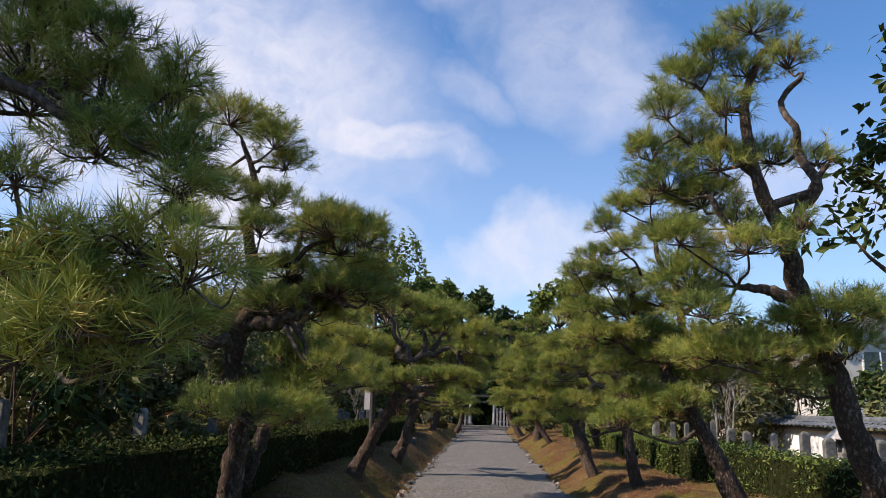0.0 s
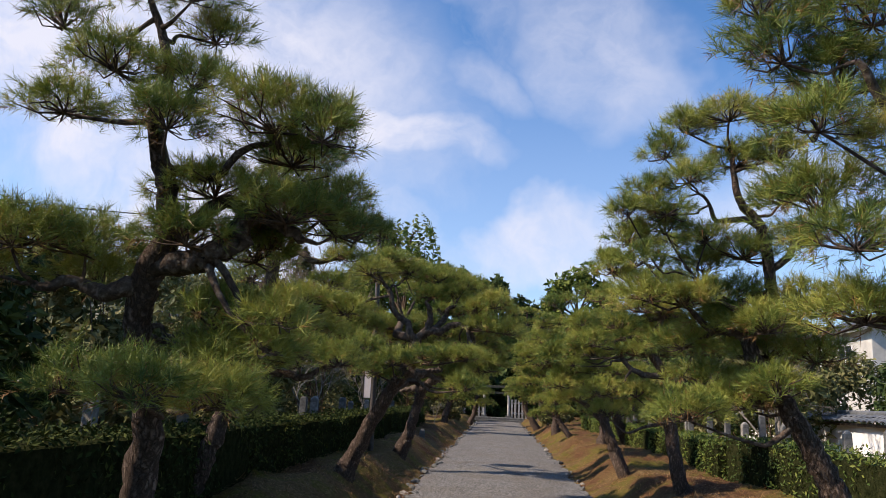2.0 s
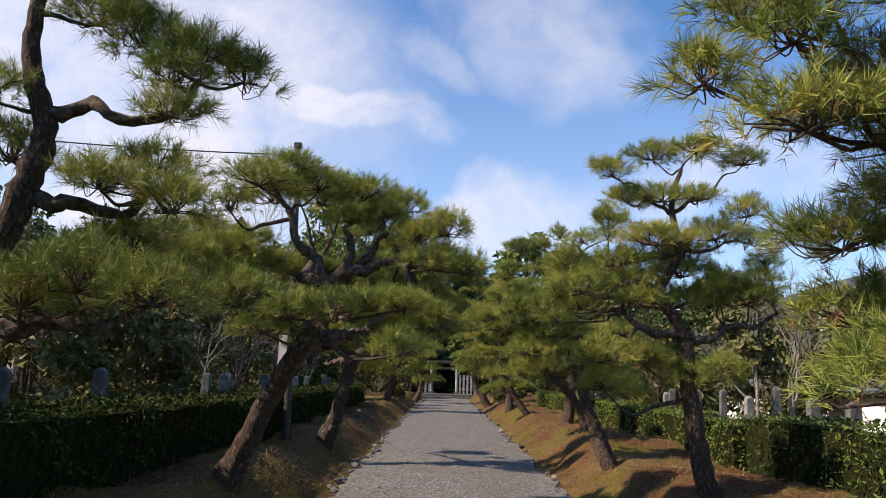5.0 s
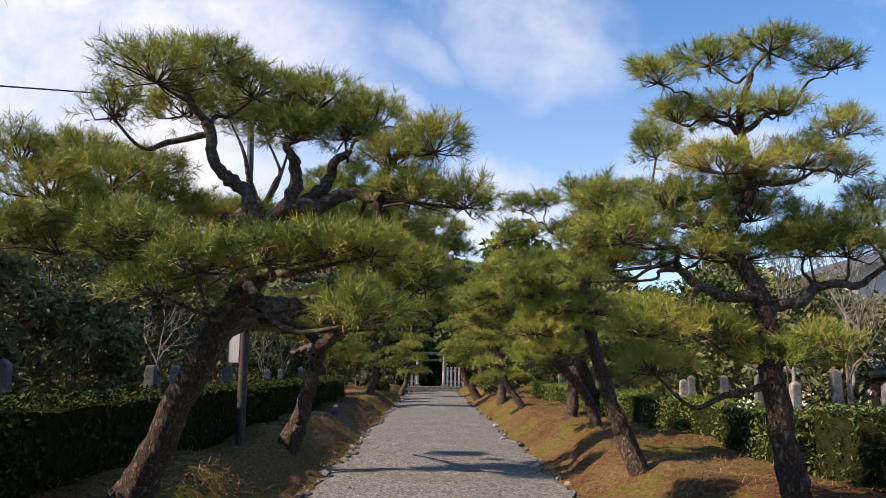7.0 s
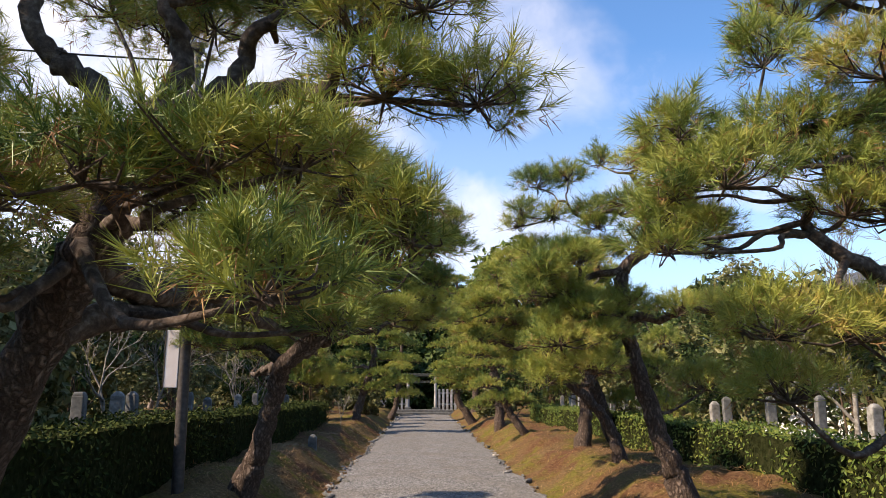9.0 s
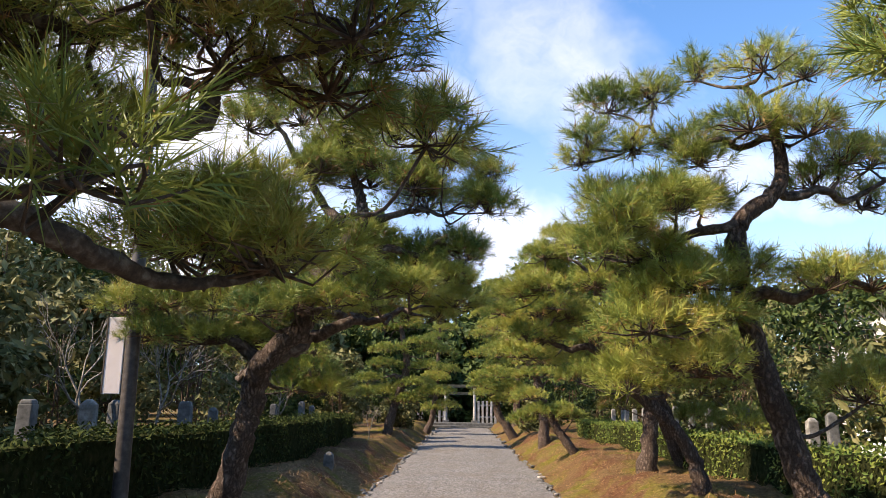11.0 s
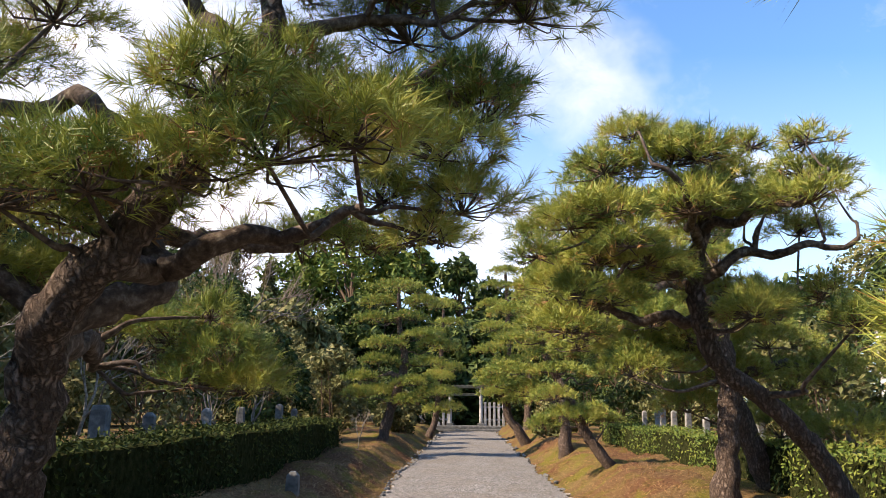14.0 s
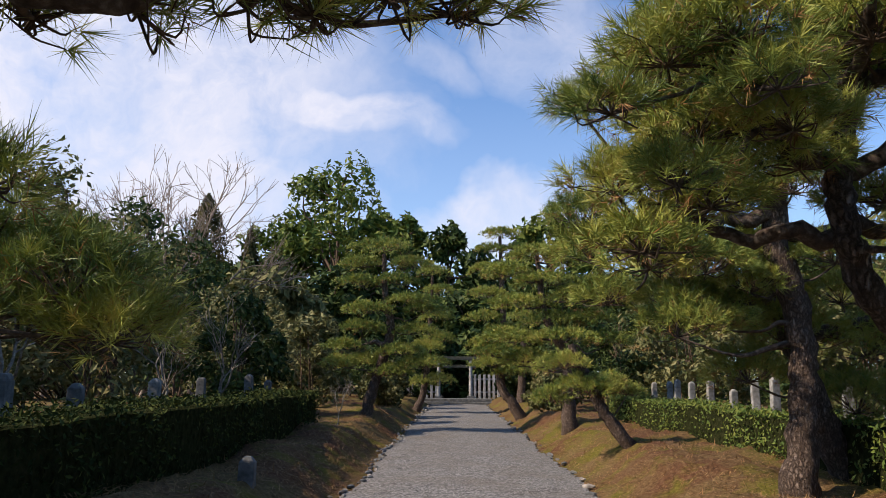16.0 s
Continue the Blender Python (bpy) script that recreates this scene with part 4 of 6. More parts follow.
pine_tree('pine with a leaning grey trunk and layered crown',
    trunk=[(2.15, 16.20, 0.69, 0.112), (2.03, 16.20, 0.99, 0.100), (1.87, 16.20, 1.53, 0.087), (1.77, 16.20, 1.94, 0.073), (1.73, 16.20, 2.37, 0.073), (1.79, 16.20, 2.57, 0.065), (2.03, 16.20, 2.79, 0.054), (2.02, 16.20, 3.15, 0.038), (1.86, 16.20, 3.44, 0.025)],
    limbs=[[(1.78, 16.20, 2.57), (1.46, 16.20, 2.40), (1.15, 16.20, 2.32)], [(2.03, 16.20, 2.73), (2.34, 16.20, 2.73), (2.66, 16.20, 2.78)], [(1.82, 16.20, 1.71), (1.54, 16.20, 1.67), (1.24, 16.20, 1.74)], [(2.02, 16.20, 3.10), (1.61, 16.20, 3.06), (1.14, 16.20, 3.14)], [(1.75, 16.20, 2.05), (2.14, 16.20, 2.13), (2.52, 16.20, 2.18)]],
    tiers=([(2.48, 16.30, 1.57, 0.27, 0.18), (1.08, 16.36, 1.60, 0.22, 0.14), (1.41, 16.02, 1.68, 0.26, 0.15), (1.15, 16.60, 1.83, 0.10, 0.06), (1.11, 15.93, 1.91, 0.29, 0.13), (1.51, 16.05, 1.96, 0.22, 0.11), (1.10, 16.00, 2.08, 0.16, 0.09), (1.41, 16.00, 2.16, 0.16, 0.10), (1.35, 16.10, 2.17, 0.30, 0.15), (2.15, 15.96, 2.18, 0.20, 0.13)],
           [(2.56, 16.26, 2.23, 0.21, 0.16), (1.73, 16.22, 2.25, 0.27, 0.14), (0.86, 15.90, 2.31, 0.14, 0.09), (1.12, 16.40, 2.32, 0.11, 0.08), (1.20, 16.00, 2.33, 0.18, 0.09), (0.97, 15.99, 2.45, 0.22, 0.13), (0.81, 16.40, 2.46, 0.09, 0.07), (0.99, 16.40, 2.48, 0.12, 0.08), (0.98, 15.90, 2.52, 0.18, 0.10), (1.29, 15.90, 2.60, 0.18, 0.12)],
           [(1.24, 16.03, 2.66, 0.26, 0.13), (0.96, 16.28, 2.74, 0.19, 0.10), (1.63, 16.46, 2.77, 0.22, 0.11), (2.67, 16.46, 2.78, 0.18, 0.11), (2.28, 16.31, 2.85, 0.20, 0.09), (2.37, 16.12, 2.96, 0.19, 0.11), (0.79, 16.20, 2.96, 0.11, 0.06), (1.53, 16.20, 2.96, 0.17, 0.08), (2.66, 16.31, 3.02, 0.20, 0.14), (1.12, 16.20, 3.05, 0.13, 0.08)],
           [(0.82, 16.12, 3.07, 0.13, 0.11), (2.15, 16.04, 3.13, 0.24, 0.13), (1.55, 16.38, 3.14, 0.24, 0.12), (1.80, 16.02, 3.15, 0.24, 0.12), (1.02, 16.41, 3.43, 0.20, 0.12), (1.31, 16.38, 3.49, 0.18, 0.10), (1.90, 16.00, 3.53, 0.20, 0.11), (1.63, 16.43, 3.67, 0.12, 0.12), (2.36, 16.44, 3.68, 0.18, 0.10)],),
    needle=0.110, density=1.00)
pine_tree('low dark pine with a bent trunk on the bank',
    trunk=[(3.90, 24.60, 0.25, 0.189), (3.79, 24.60, 0.40, 0.180), (3.56, 24.60, 0.96, 0.163), (3.36, 24.60, 1.61, 0.137), (3.17, 24.60, 2.35, 0.112), (3.08, 24.60, 2.95, 0.077)],
    limbs=[[(3.29, 24.60, 1.77), (4.00, 24.60, 1.93), (4.66, 24.60, 1.92)], [(3.20, 24.60, 2.19), (2.62, 24.60, 2.19), (2.12, 24.60, 2.28)]],
    tiers=([(4.78, 24.48, 1.19, 0.55, 0.36), (4.03, 24.84, 1.27, 0.53, 0.32), (2.77, 24.41, 1.53, 0.38, 0.24)],
           [(4.14, 24.78, 1.85, 0.57, 0.33), (4.67, 24.62, 1.93, 0.56, 0.33), (3.33, 24.54, 1.93, 0.47, 0.31)],
           [(2.63, 24.64, 2.20, 0.52, 0.31), (2.07, 24.33, 2.26, 0.38, 0.25), (3.92, 24.75, 2.36, 0.52, 0.26)],
           [(3.08, 24.63, 2.78, 0.47, 0.26)],),
    needle=0.110, density=1.00)
pine_tree('broad domed pine with a crooked trunk leaning over the bank',
    trunk=[(2.78, 20.60, 0.55, 0.107), (2.66, 20.60, 0.95, 0.094), (2.32, 20.50, 1.35, 0.086), (1.86, 20.42, 1.72, 0.082), (1.70, 20.38, 2.10, 0.078), (1.69, 20.36, 2.40, 0.074), (1.74, 20.30, 2.70, 0.061), (1.80, 20.25, 2.98, 0.041), (1.78, 20.20, 3.20, 0.025)],
    limbs=[[(1.69, 20.36, 2.40), (1.35, 20.10, 2.42), (1.10, 19.80, 2.50), (0.90, 19.70, 2.60)], [(1.69, 20.36, 2.35), (2.05, 20.20, 2.50), (2.40, 20.10, 2.52), (2.75, 20.10, 2.60)], [(1.72, 20.30, 2.60), (1.50, 19.90, 2.72), (1.45, 19.50, 2.75), (1.20, 19.45, 2.90)], [(1.75, 20.30, 2.72), (1.95, 19.80, 2.66), (2.05, 19.55, 2.72), (2.30, 19.50, 2.90)], [(1.70, 20.38, 2.12), (2.10, 20.60, 2.20), (2.50, 20.70, 2.18)], [(1.71, 20.38, 2.05), (1.40, 20.50, 2.10), (1.05, 20.60, 2.12), (0.80, 20.60, 2.20)]],
    tiers=([(0.69, 20.20, 2.01, 0.26, 0.10), (2.56, 19.87, 2.03, 0.21, 0.11), (0.91, 20.86, 2.04, 0.20, 0.11), (1.89, 19.85, 2.09, 0.23, 0.11), (2.13, 20.20, 2.14, 0.19, 0.15), (0.73, 19.76, 2.20, 0.17, 0.11), (1.02, 20.22, 2.22, 0.24, 0.11), (0.99, 20.64, 2.25, 0.20, 0.11), (2.67, 20.51, 2.31, 0.18, 0.12), (0.61, 20.31, 2.32, 0.20, 0.11), (2.05, 20.64, 2.33, 0.27, 0.08), (1.42, 20.20, 2.39, 0.23, 0.10)],
           [(0.45, 19.60, 2.41, 0.16, 0.07), (1.19, 19.74, 2.42, 0.21, 0.11), (1.01, 19.45, 2.46, 0.17, 0.09), (0.91, 20.01, 2.47, 0.26, 0.12), (0.91, 20.68, 2.53, 0.24, 0.12), (1.04, 20.20, 2.57, 0.16, 0.09), (1.35, 20.64, 2.61, 0.20, 0.07), (0.67, 19.60, 2.62, 0.22, 0.10), (0.89, 19.50, 2.68, 0.24, 0.11), (0.99, 20.66, 2.73, 0.22, 0.08), (1.45, 19.60, 2.73, 0.24, 0.11), (0.49, 20.46, 2.75, 0.16, 0.08)],
           [(2.20, 19.58, 2.78, 0.27, 0.09), (2.63, 20.71, 2.84, 0.22, 0.11), (1.70, 20.09, 2.85, 0.31, 0.11), (1.54, 19.86, 2.88, 0.31, 0.12), (2.17, 20.18, 2.88, 0.26, 0.09), (0.84, 20.49, 2.89, 0.28, 0.13), (2.00, 21.19, 2.89, 0.24, 0.10), (2.11, 20.42, 2.92, 0.23, 0.10), (1.30, 20.53, 2.94, 0.30, 0.12), (1.76, 20.53, 2.97, 0.30, 0.11), (1.03, 20.44, 3.00, 0.29, 0.10), (2.38, 20.62, 3.08, 0.30, 0.12)],
           [(0.97, 19.96, 3.11, 0.27, 0.10), (1.41, 19.83, 3.12, 0.29, 0.10), (1.90, 21.18, 3.12, 0.27, 0.11), (2.45, 20.17, 3.14, 0.24, 0.10), (1.55, 19.76, 3.17, 0.25, 0.13), (1.99, 20.44, 3.20, 0.26, 0.11), (2.76, 20.46, 3.21, 0.18, 0.12), (0.98, 20.62, 3.23, 0.24, 0.10), (2.38, 19.93, 3.30, 0.17, 0.07), (1.16, 19.89, 3.32, 0.23, 0.10), (1.58, 20.38, 3.43, 0.22, 0.08), (2.20, 20.44, 3.45, 0.16, 0.07)],),
    needle=0.110, density=1.00)
pine_tree('upright pine with a reddish trunk beside the hedge',
    trunk=[(2.98, 23.90, 0.46, 0.168), (3.03, 23.90, 1.00, 0.149), (3.08, 23.90, 1.61, 0.142), (3.03, 23.90, 2.23, 0.142), (2.90, 23.90, 2.75, 0.142), (2.98, 23.90, 3.28, 0.129), (3.22, 23.90, 3.69, 0.081), (3.20, 23.90, 4.38, 0.042)],
    limbs=[[(2.88, 23.90, 2.94), (2.17, 23.90, 2.90), (1.71, 23.90, 2.83)], [(3.07, 23.90, 2.78), (4.22, 23.90, 2.82)]],
    tiers=([(1.94, 23.88, 1.96, 0.35, 0.27), (2.38, 24.20, 2.00, 0.33, 0.20), (1.34, 24.12, 2.23, 0.33, 0.19), (2.70, 24.03, 2.37, 0.33, 0.24)],
           [(4.56, 23.75, 2.49, 0.35, 0.23), (2.16, 23.67, 2.51, 0.38, 0.25), (3.38, 23.74, 2.60, 0.38, 0.22), (2.63, 24.20, 2.67, 0.39, 0.23)],
           [(1.22, 24.12, 2.69, 0.40, 0.28), (1.84, 23.91, 2.83, 0.39, 0.23), (1.11, 23.95, 3.00, 0.33, 0.22), (2.55, 23.90, 3.12, 0.37, 0.19)],
           [(2.96, 23.60, 3.20, 0.30, 0.18), (1.64, 24.12, 3.38, 0.40, 0.24), (2.42, 24.10, 3.51, 0.33, 0.15)],),
    needle=0.110, density=1.00)
pine_tree('small pine with a strongly leaning trunk',
    trunk=[(2.54, 28.40, 0.34, 0.122), (2.18, 28.40, 0.83, 0.109), (1.96, 28.40, 1.24, 0.096), (1.82, 28.40, 1.58, 0.079), (1.65, 28.40, 1.92, 0.057)],
    limbs=[],
    tiers=([(1.33, 28.38, 1.15, 0.26, 0.16), (2.54, 28.64, 1.24, 0.22, 0.11)],
           [(1.81, 28.41, 1.32, 0.39, 0.17), (2.21, 28.47, 1.33, 0.35, 0.18)],
           [(1.56, 28.43, 1.66, 0.35, 0.17)],),
    needle=0.110, density=1.00)
pine_tree('layered cone-shaped pine with cloud-pruned tiers',
    trunk=[(2.38, 33.50, 0.43, 0.177), (2.31, 33.50, 1.79, 0.126), (1.90, 33.50, 2.78, 0.101), (1.73, 33.50, 4.18, 0.057)],
    limbs=[],
    tiers=([(1.47, 33.78, 1.85, 0.58, 0.26), (0.71, 33.69, 2.03, 0.46, 0.20), (3.26, 33.51, 2.29, 0.50, 0.18), (2.29, 33.28, 2.33, 0.75, 0.22)],
           [(1.09, 33.71, 2.35, 0.64, 0.22), (2.12, 33.76, 2.74, 0.77, 0.22), (2.99, 33.65, 2.80, 0.51, 0.23), (1.33, 33.46, 3.09, 0.63, 0.21)],
           [(2.55, 33.59, 3.23, 0.63, 0.25), (3.12, 33.56, 3.55, 0.51, 0.23), (1.96, 33.36, 3.58, 0.75, 0.21), (1.10, 33.67, 3.82, 0.54, 0.19)],
           [(2.43, 33.54, 4.13, 0.46, 0.21), (1.72, 33.42, 4.19, 0.63, 0.21)],),
    needle=0.110, density=0.80)
pine_tree('layered cone-shaped pine with cloud-pruned tiers',
    trunk=[(1.82, 42.00, 0.54, 0.191), (1.40, 42.00, 1.42, 0.172), (1.51, 42.00, 3.49, 0.124), (1.43, 42.00, 6.20, 0.067)],
    limbs=[],
    tiers=([(1.75, 41.60, 1.70, 0.50, 0.18), (1.78, 41.96, 1.70, 0.57, 0.27), (1.03, 41.60, 1.93, 0.42, 0.17), (1.11, 41.76, 1.97, 0.57, 0.26)],
           [(1.70, 42.18, 2.36, 0.58, 0.23), (1.30, 41.80, 2.53, 0.50, 0.18), (0.97, 41.84, 2.59, 0.61, 0.23), (1.57, 42.13, 3.08, 0.69, 0.23)],
           [(0.90, 41.96, 3.48, 0.57, 0.23), (1.69, 41.85, 4.01, 0.68, 0.23), (0.94, 41.83, 4.27, 0.61, 0.23), (1.60, 41.72, 4.89, 0.64, 0.23)],
           [(0.94, 41.99, 5.12, 0.53, 0.23), (1.90, 41.78, 5.77, 0.45, 0.19), (1.11, 42.10, 5.83, 0.50, 0.19), (1.43, 41.85, 6.33, 0.57, 0.19)],),
    needle=0.110, density=0.70)
pine_tree('small layered pine with short tiers',
    trunk=[(2.53, 47.00, 0.51, 0.206), (2.61, 47.00, 1.88, 0.160), (2.75, 47.00, 3.91, 0.103)],
    limbs=[],
    tiers=([(2.94, 46.85, 1.88, 0.73, 0.27)],
           [(2.41, 47.21, 2.33, 0.69, 0.28)],
           [(3.10, 47.23, 3.02, 0.78, 0.28)],
           [(2.73, 46.75, 3.89, 0.68, 0.27)],),
    needle=0.110, density=0.60)
pine_tree('layered cone-shaped pine with cloud-pruned tiers',
    trunk=[(-2.49, 37.00, 0.24, 0.199), (-2.29, 37.00, 1.09, 0.168), (-2.00, 37.00, 1.99, 0.153), (-1.83, 37.00, 2.75, 0.137), (-2.01, 37.00, 3.66, 0.099), (-2.06, 37.00, 4.75, 0.061)],
    limbs=[[(-2.01, 37.00, 2.29), (-2.47, 37.00, 2.36)]],
    tiers=([(-1.77, 36.98, 1.62, 0.55, 0.20), (-3.17, 36.73, 1.83, 0.45, 0.20), (-1.01, 36.85, 1.84, 0.55, 0.23), (-2.63, 37.24, 1.87, 0.62, 0.23)],
           [(-1.54, 36.86, 2.14, 0.67, 0.20), (-3.11, 37.23, 2.29, 0.49, 0.20), (-1.19, 37.16, 2.71, 0.68, 0.20), (-2.61, 36.82, 2.76, 0.55, 0.20)],
           [(-2.46, 36.73, 3.25, 0.60, 0.20), (-0.93, 36.99, 3.28, 0.55, 0.20), (-1.33, 36.87, 3.50, 0.61, 0.20), (-2.76, 37.19, 4.04, 0.56, 0.20)],
           [(-1.74, 37.04, 4.06, 0.61, 0.20), (-1.36, 37.08, 4.54, 0.55, 0.20), (-2.71, 37.26, 4.56, 0.53, 0.20), (-2.06, 36.97, 4.97, 0.76, 0.23)],),
    needle=0.110, density=0.80)
pine_tree('slim layered pine near the gate',
    trunk=[(-1.64, 48.00, 0.22, 0.177), (-1.37, 48.00, 0.95, 0.154), (-1.16, 48.00, 3.04, 0.118), (-1.06, 48.00, 5.65, 0.071)],
    limbs=[],
    tiers=([(-1.50, 48.23, 1.29, 0.67, 0.29), (-0.79, 47.99, 1.42, 0.66, 0.28), (-1.64, 47.60, 2.05, 0.55, 0.22)],
           [(-0.97, 48.22, 2.11, 0.76, 0.29), (-1.05, 47.60, 2.67, 0.50, 0.18), (-1.27, 47.89, 2.80, 0.66, 0.26)],
           [(-0.69, 47.95, 3.11, 0.66, 0.28), (-0.93, 48.04, 3.98, 0.76, 0.28), (-1.30, 48.15, 4.70, 0.62, 0.24)],
           [(-0.75, 48.17, 5.14, 0.62, 0.24), (-1.07, 48.22, 5.92, 0.71, 0.29)],),
    needle=0.110, density=0.70)

# ---- leafy growth ----
def leaf_cards(centres, size, r, normals=None, flat=0.5, fold=0.0):
    """Small pointed leaves, each a folded pair of triangles."""
    n = len(centres)
    nrm = r.normal(size=(n, 3)) if normals is None else unit(normals + flat * r.normal(size=(n, 3)))
    nrm = unit(nrm)
    a = unit(np.cross(nrm, r.normal(size=(n, 3))))
    b = np.cross(nrm, a)
    s = size * r.uniform(0.65, 1.3, size=(n, 1))
    v = np.stack([centres - a * s, centres + b * s * 0.42 + nrm * s * 0.12, centres + a * s, centres - b * s * 0.42 + nrm * s * 0.12], 1).reshape(-1, 3)
    i = np.arange(n)[:, None] * 4
    return v, np.vstack([i + np.array([[0, 1, 2]]), i + np.array([[0, 2, 3]])])


def hedge(label, x0, x1, y0, y1, top, face, leaf, seed, per=420):
    """A clipped hedge: a solid core painted near-black for inner shade, under a shell of leaves."""
    r = np.random.default_rng(seed)
    base = float(ground_height((x0 + x1) / 2, (y0 + y1) / 2)) - 0.15
    h = thing("hedge", ((x0 + x1) / 2, y0, base), label, "hedge")
    o = np.array([*h.location])
    bm = bmesh.new()
    bmesh.ops.create_grid(bm, x_segments=6, y_segments=int((y1 - y0) / 0.4), size=0.5)
    geo = bmesh.ops.extrude_face_region(bm, geom=bm.faces[:])
    for v in [g for g in geo["geom"] if isinstance(g, bmesh.types.BMVert)]:
        v.co.z += 1
    for v in bm.verts:
        q = Vector((v.co.x * (x1 - x0 - 0.12), (v.co.y + 0.5) * (y1 - y0 - 0.1) + 0.05, v.co.z * (top - base - 0.07)))
        v.co = q + Vector((noise.noise(q * 2.0) * 0.05, 0, noise.noise(q * 1.3) * 0.04 * (v.co.z > 0.5)))
    part("core", bm_mesh("core", bm, INNER_SHADE), h, "solid core coloured near-black as the shade inside")
    L, H, W = y1 - y0, top - base, x1 - x0
    n1, n2 = int(L * H * per), int(L * W * per)
    ends = int(W * H * per * 2)
    fx = x0 if face < 0 else x1
    ya = y0 + r.uniform(0, L, n1)
    za = base + r.uniform(0.10, 1.0, n1) ** 0.85 * H
    wave = 0.05 * np.sin(ya * 1.7) + 0.04 * np.sin(ya * 3.9 + za * 4)
    A = np.stack([fx - face * (-0.02 - wave + 0.15 * r.random(n1)), ya, za], 1)
    yb = y0 + r.uniform(0, L, n2)
    B = np.stack([x0 + r.uniform(0, W, n2), yb, top - 0.03 + 0.03 * np.sin(yb * 1.1) + 0.03 * r.normal(size=n2)], 1)
    C = np.stack([x0 + r.uniform(0, W, ends), np.where(r.random(ends) < 0.5, y0, y1) + 0.03 * r.normal(size=ends), base + r.uniform(0.1, 1, ends) * H], 1)
    N = np.vstack([np.tile([face, 0, 0.35], (n1, 1)), np.tile([0, 0, 1], (n2, 1)), np.tile([0, -1, 0.3], (ends, 1))])
    v, f = leaf_cards(np.vstack([A, B, C]) - o, 0.030, r, N, 0.75)
    tagged(part("leaves", mesh_of("leaves", v, f, leaf), h), kind="stuff")
    return h


hedge("long clipped evergreen hedge along the bank", -3.75, -2.80, -4.0, 32.0, 1.14, 1, HEDGE_SHADED, 3)
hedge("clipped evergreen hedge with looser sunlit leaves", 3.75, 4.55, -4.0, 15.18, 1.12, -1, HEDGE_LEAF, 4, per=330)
hedge("clipped evergreen hedge in front of stone posts", 3.65, 4.45, 15.2, 36.0, 1.02, -1, BRIGHT_LEAF, 5)


def broadleaf(label, at, height, width, leaf, seed, leaves=5000, size=0.07, bare=0.3, clumps=26, bark=TWIG, name="broadleaf_tree", category="tree", group=""):
    """A tapered trunk with limbs that part twice, and a crown of leaf clumps of uneven size with gaps."""
    r = np.random.default_rng(seed)
    t = thing(name, (at[0], at[1], float(ground_height(at[0], at[1])) - 0.1), label, category, group)
    tubes, crown = [], []
    stems = 1 if category == "tree" else 4
    for s in range(stems):
        lean = r.normal(size=2) * 0.06 * height
        tk = smooth_line([(0.1 * s, 0, 0), (lean[0] * 0.5 + 0.1 * s, lean[1] * 0.5, height * bare), (lean[0], lean[1], height * 0.85)], 5)
        r0 = height * 0.022 / stems ** 0.5
        tubes.append(tube(tk, np.linspace(r0, r0 * 0.25, len(tk)), 8, 0.06, r))
        for k in range(clumps // stems):
            f = r.uniform(0.0, 1.0)
            p0 = tk[min(len(tk) - 1, int(len(tk) * (0.35 + 0.6 * f)))]
            ang = r.uniform(0, 2 * np.pi)
            zz = height * (bare + (1 - bare) * (0.08 + 0.88 * f))
            reach = width * 0.5 * np.sqrt(np.clip(1 - (abs(f - 0.38) / 0.66) ** 2.2, 0.03, 1)) * r.uniform(0.45, 1.0)
            e = np.array([np.cos(ang) * reach, np.sin(ang) * reach, zz])
            m = p0 + (e - p0) * 0.5 + r.normal(size=3) * 0.06 * width
            tubes.append(tube(smooth_line([p0, m, e], 3), np.linspace(r0 * 0.35, r0 * 0.06, 7), 5, 0.1, r))
            crown.append((e, width * r.uniform(0.10, 0.20)))
    part("trunk", tube_mesh("trunk", tubes, bark), t)
    if leaves:
        per = leaves // len(crown)
        P_, N_ = [], []
        for e, rad in crown:
            d = unit(r.normal(size=(per, 3)))
            q = e + d * (rad * r.uniform(0.25, 1.0, size=(per, 1)) ** 0.6) * np.array([1, 1, 0.75]) * (1 + 0.25 * np.sin(d[:, :1] * 5 + 2 * d[:, 2:]))
            P_.append(q)
            N_.append(d * 0.6 + np.array([0, 0, 0.5]))
        v, f = leaf_cards(np.vstack(P_), size, r, np.vstack(N_), 0.7)
        tagged(part("crown", mesh_of("crown", v, f, leaf), t), kind="")
    return t


def cedar(at, height, width, seed):
    r = np.random.default_rng(seed)
    t = thing("cedar_tree", (at[0], at[1], 0.2), "tall narrow reddish-green cedar with a pointed top", "tree")
    line = smooth_line([(0, 0, 0), (0.1, 0, height * 0.5), (0, 0, height)], 6)
    part("trunk", tube_mesh("trunk", [tube(line, np.linspace(height * 0.018, 0.02, len(line)), 8, 0.05, r)], TWIG), t)
    n = 9000
    f = r.uniform(0, 1, n) ** 0.8
    ang = r.uniform(0, 2 * np.pi, n)
    rad = width * 0.62 * (1 - f) ** 0.75 * (0.75 + 0.25 * np.sin(ang * 5 + f * 40)) * r.uniform(0.5, 1, n)
    P_ = np.stack([np.cos(ang) * rad, np.sin(ang) * rad, height * (0.12 + 0.88 * f) - rad * 0.25], 1)
    v, fc = leaf_cards(P_, 0.16, r, np.stack([np.cos(ang), np.sin(ang), 0.4 + 0 * ang], 1), 0.6)
    part("crown", mesh_of("crown", v, fc, CEDAR), t)


